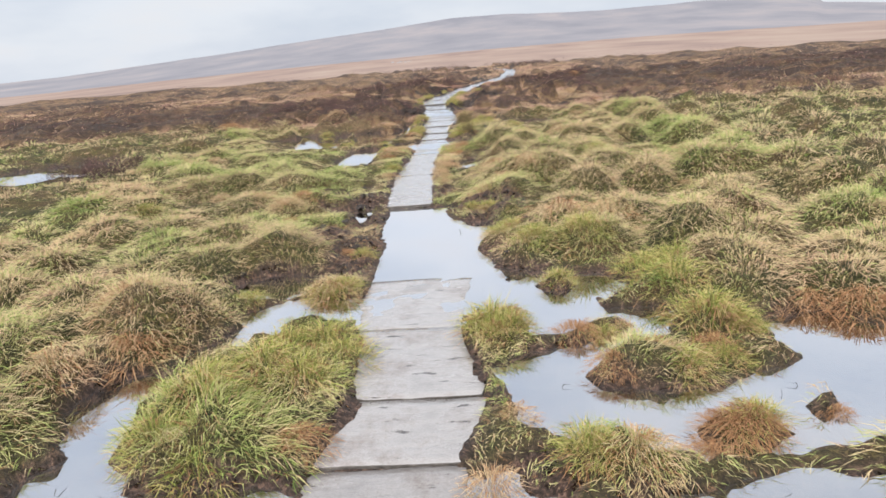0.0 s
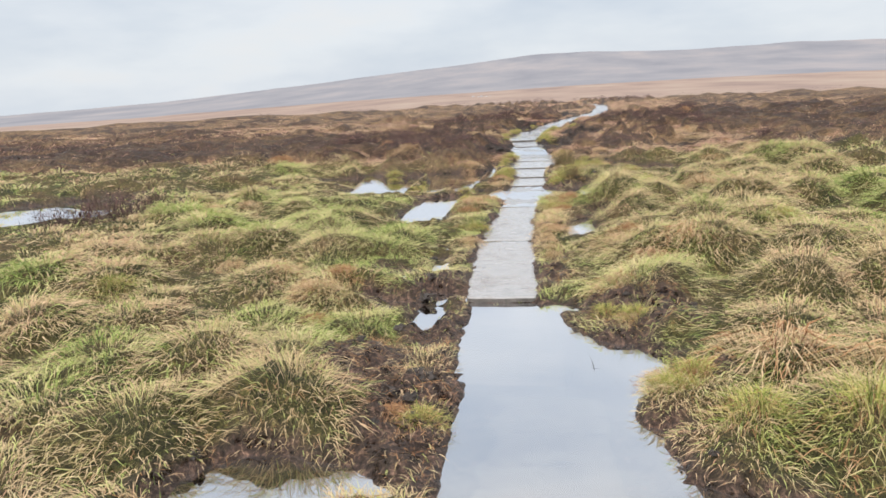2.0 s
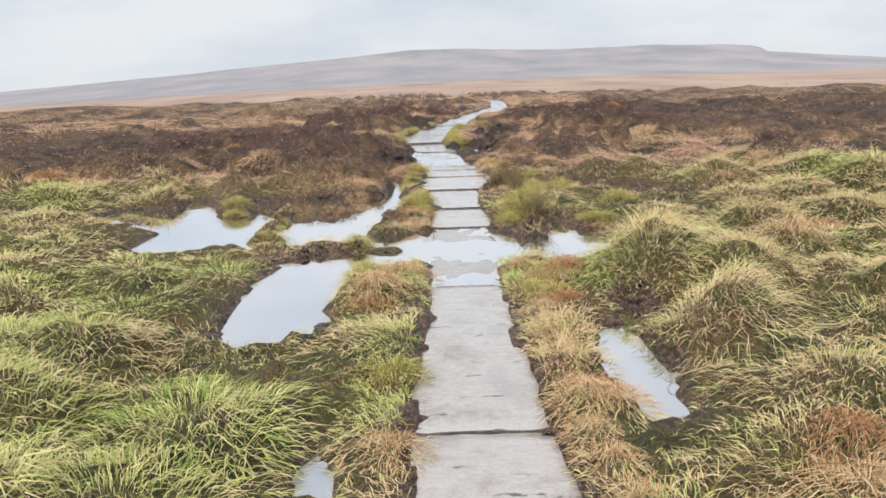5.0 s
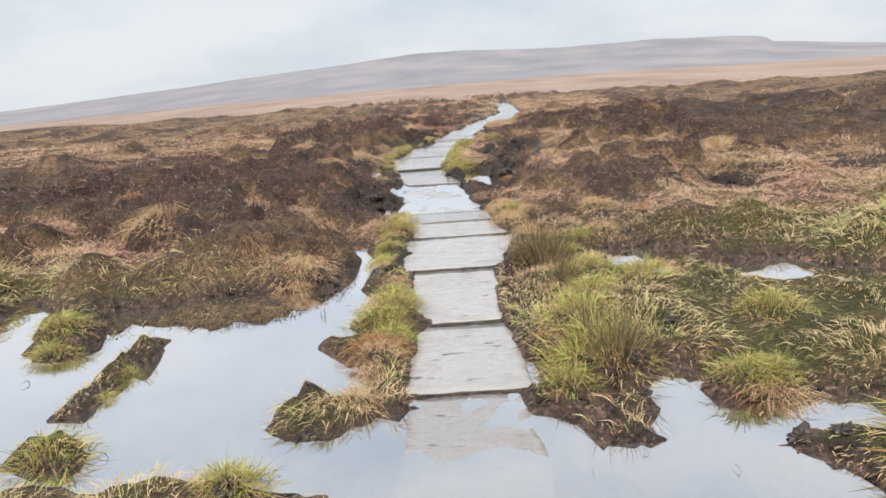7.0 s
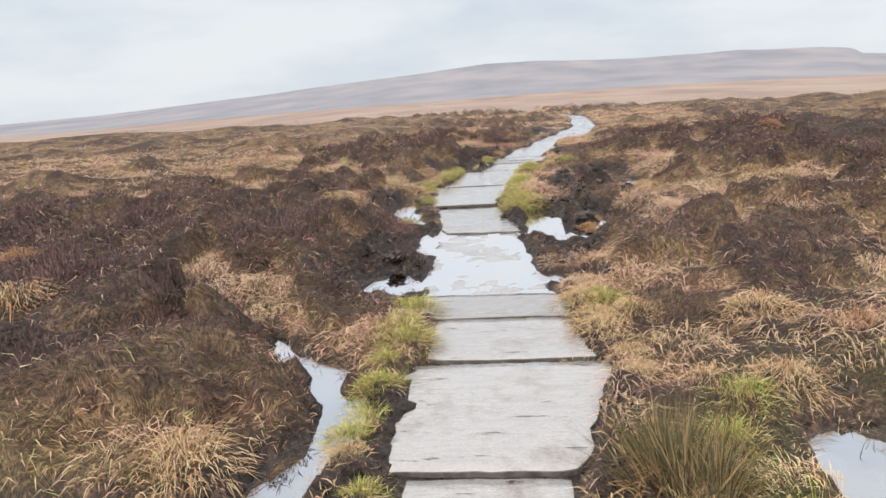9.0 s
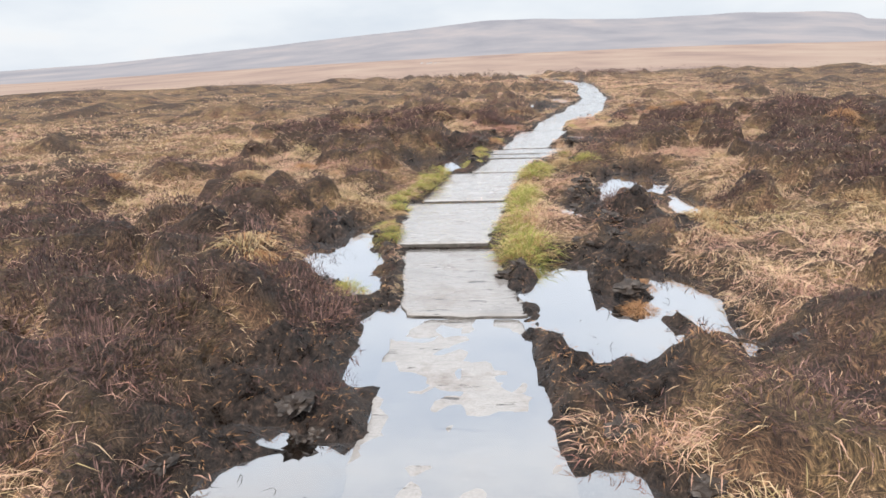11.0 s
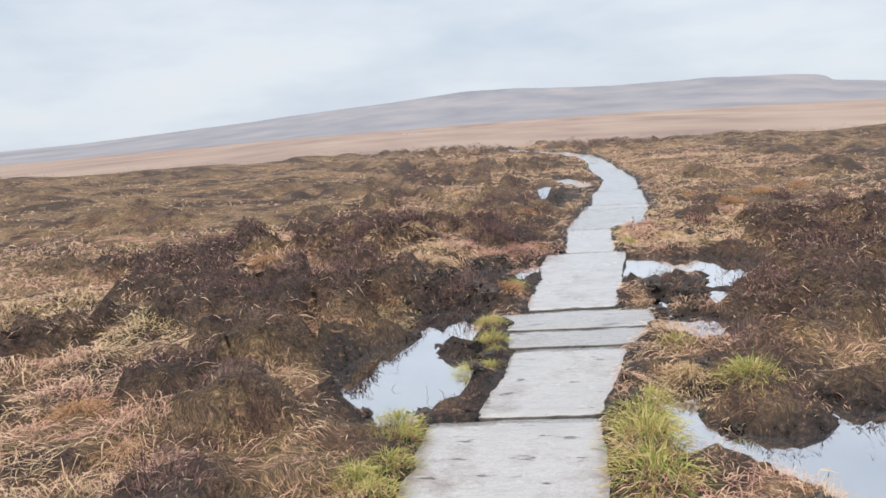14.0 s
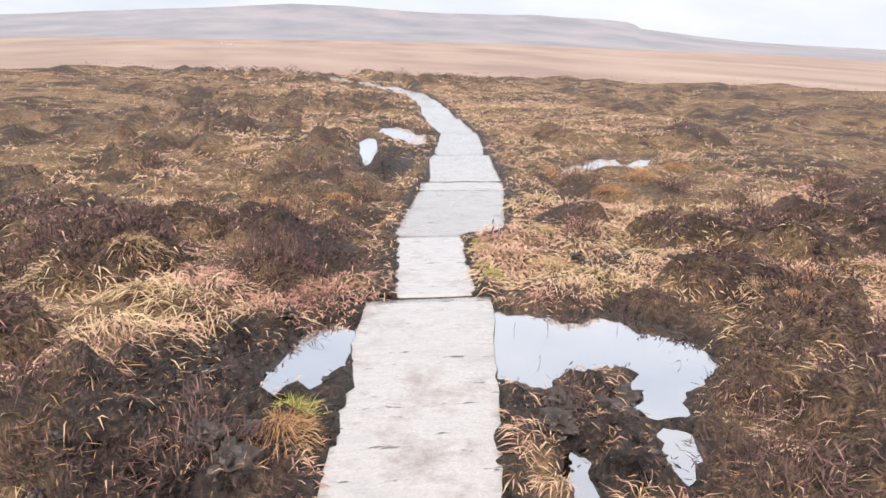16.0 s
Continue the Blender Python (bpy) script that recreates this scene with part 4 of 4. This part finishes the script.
# sedge on the firm bars between the pools
for cx, cy, rx, ry, turn in BARS:
    if cy < 17 and rx * ry > 0.02 and not (14 < cy < 15.4 and -1.4 < cx < -1.2) and not (15 < cy < 16 and cx < -2):
        for _ in range(3):
            u, v = place_rng.uniform(-0.6, 0.6) * rx, place_rng.uniform(-0.7, 0.7) * ry
            x, y = cx + u * math.cos(turn) - v * math.sin(turn), cy + u * math.sin(turn) + v * math.cos(turn)
            if paved(np.array([x]), np.array([y]))[0] > 0.10:
                tuft(x, y, place_rng.uniform(0.45, 0.75), place_rng.choice(("lush", "straw", "lush", "rust")))
made = 0
while made < 75:
    y = place_rng.uniform(2.2, 34)
    x = float(trail(np.array([y]))[0]) + place_rng.choice((-1, 1)) * place_rng.uniform(0.5, 4.5)
    ax, ay = np.array([x]), np.array([y])
    if shore(ax, ay)[0] > 0.12 and paved(ax, ay)[0] > 0.22 and muddy(ax, ay)[0] < 0.4:
        heath = heathery(ax, ay)[0] > 0.5
        tuft(x, y, place_rng.uniform(0.5, 0.95) if heath else place_rng.uniform(0.6, 1.25), place_rng.choice(("straw", "straw", "rust", "rust") if heath else ("lush", "straw", "straw", "rust")))
        made += 1


def stem_mesh(seed):
    rng = np.random.default_rng(seed)
    n = 1
    base = np.array([[0.0, 0.0, -0.03]])
    return blade_mesh("stem", base, directions(rng, rng.uniform(0.2, 1.0, n), rng.uniform(0, 6.28, n)), rng.uniform(0.05, 0.15, n), np.full(n, 0.004), rng.uniform(0, 1, n), TWIG, rng)


stems = [stem_mesh(60 + k) for k in range(12)]
made = 0
while made < 290:
    cx, cy, rx, ry, _t = POOLS[place_rng.randrange(len(POOLS))]
    x, y = cx + place_rng.uniform(-rx, rx), cy + place_rng.uniform(-ry, ry)
    ax, ay = np.array([x]), np.array([y])
    if cy < 30 and rx * ry > 0.05 and shore(ax, ay)[0] < -0.03 and paved(ax, ay)[0] > 0.1:
        ob = new("water_stem", stems[made % 12])
        ob.matrix_basis = pose(x, y, WATER, 0, 0, place_rng.uniform(0, 360)) @ Matrix.Scale(place_rng.uniform(0.7, 1.3), 4)
        tagged(ob, "thin black stem standing in the bog water", "stem", "stems in the pools")
        made += 1


def clod_mesh(seed, mat):
    bm = bmesh.new()
    bmesh.ops.create_icosphere(bm, subdivisions=3, radius=1.0)
    for v in bm.verts:
        q = v.co.copy()
        v.co *= 1 + 0.5 * noise.noise(q * 1.5 + Vector((seed, 0, 0))) + 0.5 * noise.noise(q * 3.4 + Vector((0, seed, 0))) + 0.5 * noise.noise(q * 6.5) + 0.3 * noise.noise(q * 13)
        v.co.z *= 0.55
    me = bpy.data.meshes.new("clod")
    bm.to_mesh(me)
    bm.free()
    me.materials.append(mat)
    return me


clods = [clod_mesh(3.7 * k, CLOD) for k in range(5)]


def clod(x, y, r):
    z = float(height(np.array([x]), np.array([y]))[0])
    ob = new("peat_clod", clods[place_rng.randrange(5)])
    r = min(r, 0.11)
    ob.matrix_basis = pose(x, y, z + 0.1 * r, 0, 0, place_rng.uniform(0, 360)) @ Matrix.Diagonal((r * 0.75, r * 0.6, r * 0.6, 1))
    return tagged(ob, "lump of churned wet black peat", "peat clod", "peat clods along the path")


for x, y, r in ((0.42, 27.32, 0.16), (0.62, 27.28, 0.15), (0.32, 27.1, 0.13), (0.75, 27.4, 0.12), (-1.5, 14.95, 0.10), (-1.42, 14.8, 0.12), (-0.2, 20.55, 0.10), (0.0, 21.2, 0.12), (0.1, 20.9, 0.13), (-0.9, 26.95, 0.12), (-1.0, 27.1, 0.10), (-1.22, 26.1, 0.07), (0.25, 26.55, 0.10), (0.15, 24.0, 0.12), (0.1, 23.6, 0.13), (-0.6, 21.3, 0.08), (0.2, 22.4, 0.13), (-1.45, 19.5, 0.10), (-0.2, 19.4, 0.10), (-0.15, 20.1, 0.12), (-1.2, 8.5, 0.07), (-1.3, 8.95, 0.08)):
    clod(x, y, r)
made = 0
while made < 160:
    y = place_rng.uniform(6.5, 32)
    x = float(trail(np.array([y]))[0]) + place_rng.choice((-1, 1)) * place_rng.uniform(0.4, 1.5)
    ax, ay = np.array([x]), np.array([y])
    if (-0.05 < shore(ax, ay)[0] < 0.16 or muddy(ax, ay)[0] > 0.5) and paved(ax, ay)[0] > 0.06:
        clod(x, y, place_rng.uniform(0.025, 0.08))
        made += 1

def slab_mesh():
    bm = bmesh.new()
    bmesh.ops.create_icosphere(bm, subdivisions=4, radius=1.0)
    for v in bm.verts:
        v.co *= 1 + 0.22 * noise.noise(v.co * 1.6) + 0.06 * noise.noise(v.co * 5)
    for f in bm.faces:
        f.smooth = True
    me = bpy.data.meshes.new("stone")
    bm.to_mesh(me)
    bm.free()
    me.materials.append(STONE)
    return me


slab = slab_mesh()
stone = new("stone", slab)
stone.matrix_basis = pose(-0.46, 6.17, WATER - 0.012, 0, 0, 20) @ Matrix.Diagonal((0.17, 0.13, 0.02, 1))
tagged(stone, "pale stone just breaking the flooded surface", "stone")
for az_, r_, size in ((-5.0, 590, 1.6), (-5.35, 600, 2.2), (-5.6, 585, 1.4), (-4.7, 610, 1.8), (-6.0, 620, 2.4)):
    rock = new("boulder", slab)
    k = radians(az_)
    rock.matrix_basis = pose(r_ * math.sin(k), r_ * math.cos(k), 1.4 + r_ * math.tan(radians(-1.6)), 0, 0, 40 * az_) @ Matrix.Diagonal((size * 0.9, size * 0.6, size * 0.55, 1))
    tagged(rock, "pale boulder far out on the misty moor", "boulder", "boulders on the moor")


def bush_mesh(seed):
    rng = np.random.default_rng(seed)
    n = 760
    a_, e_ = rng.uniform(0, 2 * math.pi, n), np.arcsin(rng.random(n))
    r = 0.20 * rng.random(n) ** 0.4 * (1 + 0.3 * np.sin(3 * a_ + seed))
    base = np.stack([r * np.cos(a_) * np.cos(e_), r * np.sin(a_) * np.cos(e_), r * np.sin(e_) * 0.95], 1)
    return blade_mesh("twigs", base, directions(rng, np.clip(1.4 - e_ + rng.normal(0, 0.7, n), 0, 1.7), a_ + rng.normal(0, 0.7, n)), rng.uniform(0.025, 0.07, n), rng.uniform(0.003, 0.006, n), np.zeros(n), HEATHER, rng)


BUSHES = [bush_mesh(80 + k) for k in range(4)]


def bush(x, y, size):
    z = seat(x, y, 0.13 * size)
    top = tagged(new("heather_bush"), "dark brown leafless heather bush on the peat", "heather bush", "heather bushes by the path")
    top.matrix_basis = pose(x, y, z - 0.02, 0, 0, place_rng.uniform(0, 360)) @ Matrix.Diagonal((size, size, size * place_rng.uniform(0.8, 1.1), 1))
    for name, me in (("twig_crown", BUSHES[place_rng.randrange(4)]), ("root_mound", MOUNDS[place_rng.randrange(3)])):
        child = new(name, me)
        child.parent = top
        if name == "twig_crown":
            child["kind"] = "stuff"


for x, y, r in ((-6.45, 11.6, 1.6), (-6.05, 11.75, 1.9), (-5.75, 12.0, 1.8), (-5.5, 12.35, 1.6), (-6.2, 12.1, 1.5), (0.47, 27.3, 0.8), (0.3, 22.7, 0.8), (0.36, 23.55, 0.7), (0.9, 26.6, 1.2), (1.15, 27.0, 1.1), (1.44, 29.8, 1.2), (-2.2, 32.4, 1.4), (-1.5, 18.95, 0.6), (-1.4, 19.65, 0.7), (-1.55, 20.55, 0.7)):
    bush(x, y, r)
made = 0
while made < 110:
    y = place_rng.uniform(16.8, 33)
    x = float(trail(np.array([y]))[0]) + place_rng.choice((-1, -1, 1)) * place_rng.uniform(0.7, 4.5)
    ax, ay = np.array([x]), np.array([y])
    if shore(ax, ay)[0] > 0.12 and paved(ax, ay)[0] > 0.3 and heathery(ax, ay)[0] > 0.5 and clump(ax, ay)[0] > 0.5:
        bush(x, y, place_rng.uniform(0.7, 1.4))
        made += 1


# ---- flagstones ----
pavement = tagged(new("pavement"), "line of wet pale gritstone flags across the bog", "pavement", kind="structure")


def flag_mesh(y0, y1, l0, r0, l1, r1, top, tilt, rng):
    gap = -0.003 if y0 < 29 else 0.015
    y0, y1 = y0 + gap, y1 - gap
    worn = 1.0 if y1 < 22.5 else 0.4
    nu, nv, thick, bev = 14, max(8, int((y1 - y0) / 0.07)), 0.09, 0.003
    cx, cy = (l0 + r0 + l1 + r1) / 4, (y0 + y1) / 2
    bm = bmesh.new()
    sx, sy = rng.uniform(0, 50), rng.uniform(0, 50)

    def place(u, v, grow, z):
        left, right = l0 + (l1 - l0) * v, r0 + (r1 - r0) * v
        x, y = left + (right - left) * u, y0 + (y1 - y0) * v
        edge = lambda q, s: worn * (0.045 * noise.noise((q * 2.2 + s, sx, sy)) + 0.026 * noise.noise((q * 6.5 + s, sy, sx))) + 0.014 * noise.noise((q * 19 + s, sx, sy))
        corner = max(0, abs(u - 0.5) * 2 - 0.82) * max(0, abs(v - 0.5) * 2 - 0.86) * 1.0
        x += edge(y, 1) * (1 - u) + edge(y, 9) * u - (u - 0.5) * corner
        y += 0.4 * (edge(x, 5) * (1 - v) + edge(x, 14) * v) - (v - 0.5) * corner
        x += grow * (1 if u > 0.99 else -1 if u < 0.01 else 0)
        y += grow * (1 if v > 0.99 else -1 if v < 0.01 else 0)
        rough = 0.004 * noise.noise((x * 2.2 + sx, y * 2.2, sy)) + 0.003 * noise.noise((x * 9, y * 9 + sx, sy))
        return (x - cx, y - cy, z + (rough if z > -0.05 else 0) + tilt * (y - cy) / (y1 - y0))

    rows = [[bm.verts.new(place(i / nu, j / nv, -bev, 0)) for i in range(nu + 1)] for j in range(nv + 1)]
    for j in range(nv):
        for i in range(nu):
            bm.faces.new((rows[j][i], rows[j][i + 1], rows[j + 1][i + 1], rows[j + 1][i]))
    ring = [(i, 0) for i in range(nu)] + [(nu, j) for j in range(nv)] + [(i, nv) for i in range(nu, 0, -1)] + [(0, j) for j in range(nv, 0, -1)]
    bm.verts.index_update()
    top_ids = {v.index for row in rows for v in row}
    inner = [rows[j][i] for i, j in ring]
    outer = [bm.verts.new(place(i / nu, j / nv, 0, -bev)) for i, j in ring]
    low = [bm.verts.new(place(i / nu, j / nv, 0, -thick)) for i, j in ring]
    bm.normal_update()
    for a_, b_ in ((inner, outer), (outer, low)):
        for k in range(len(ring)):
            n_ = (k + 1) % len(ring)
            bm.faces.new((a_[n_], a_[k], b_[k], b_[n_]))
    bm.verts.index_update()
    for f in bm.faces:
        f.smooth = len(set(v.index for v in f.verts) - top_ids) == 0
        # sides and bevel take the darkened stone, so the joints read dark
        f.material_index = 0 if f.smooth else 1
    me = bpy.data.meshes.new("flagstone")
    bm.normal_update()
    bm.to_mesh(me)
    bm.free()
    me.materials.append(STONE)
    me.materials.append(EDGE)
    return me, (cx, cy, top + 0.012 + float(lie(np.array([cx]), np.array([cy]))[0]))


flag_rng = random.Random(5)
for f in FLAGS:
    me, at = flag_mesh(*f, flag_rng)
    ob = new("flagstone", me)
    ob.location = at
    ob.parent = pavement
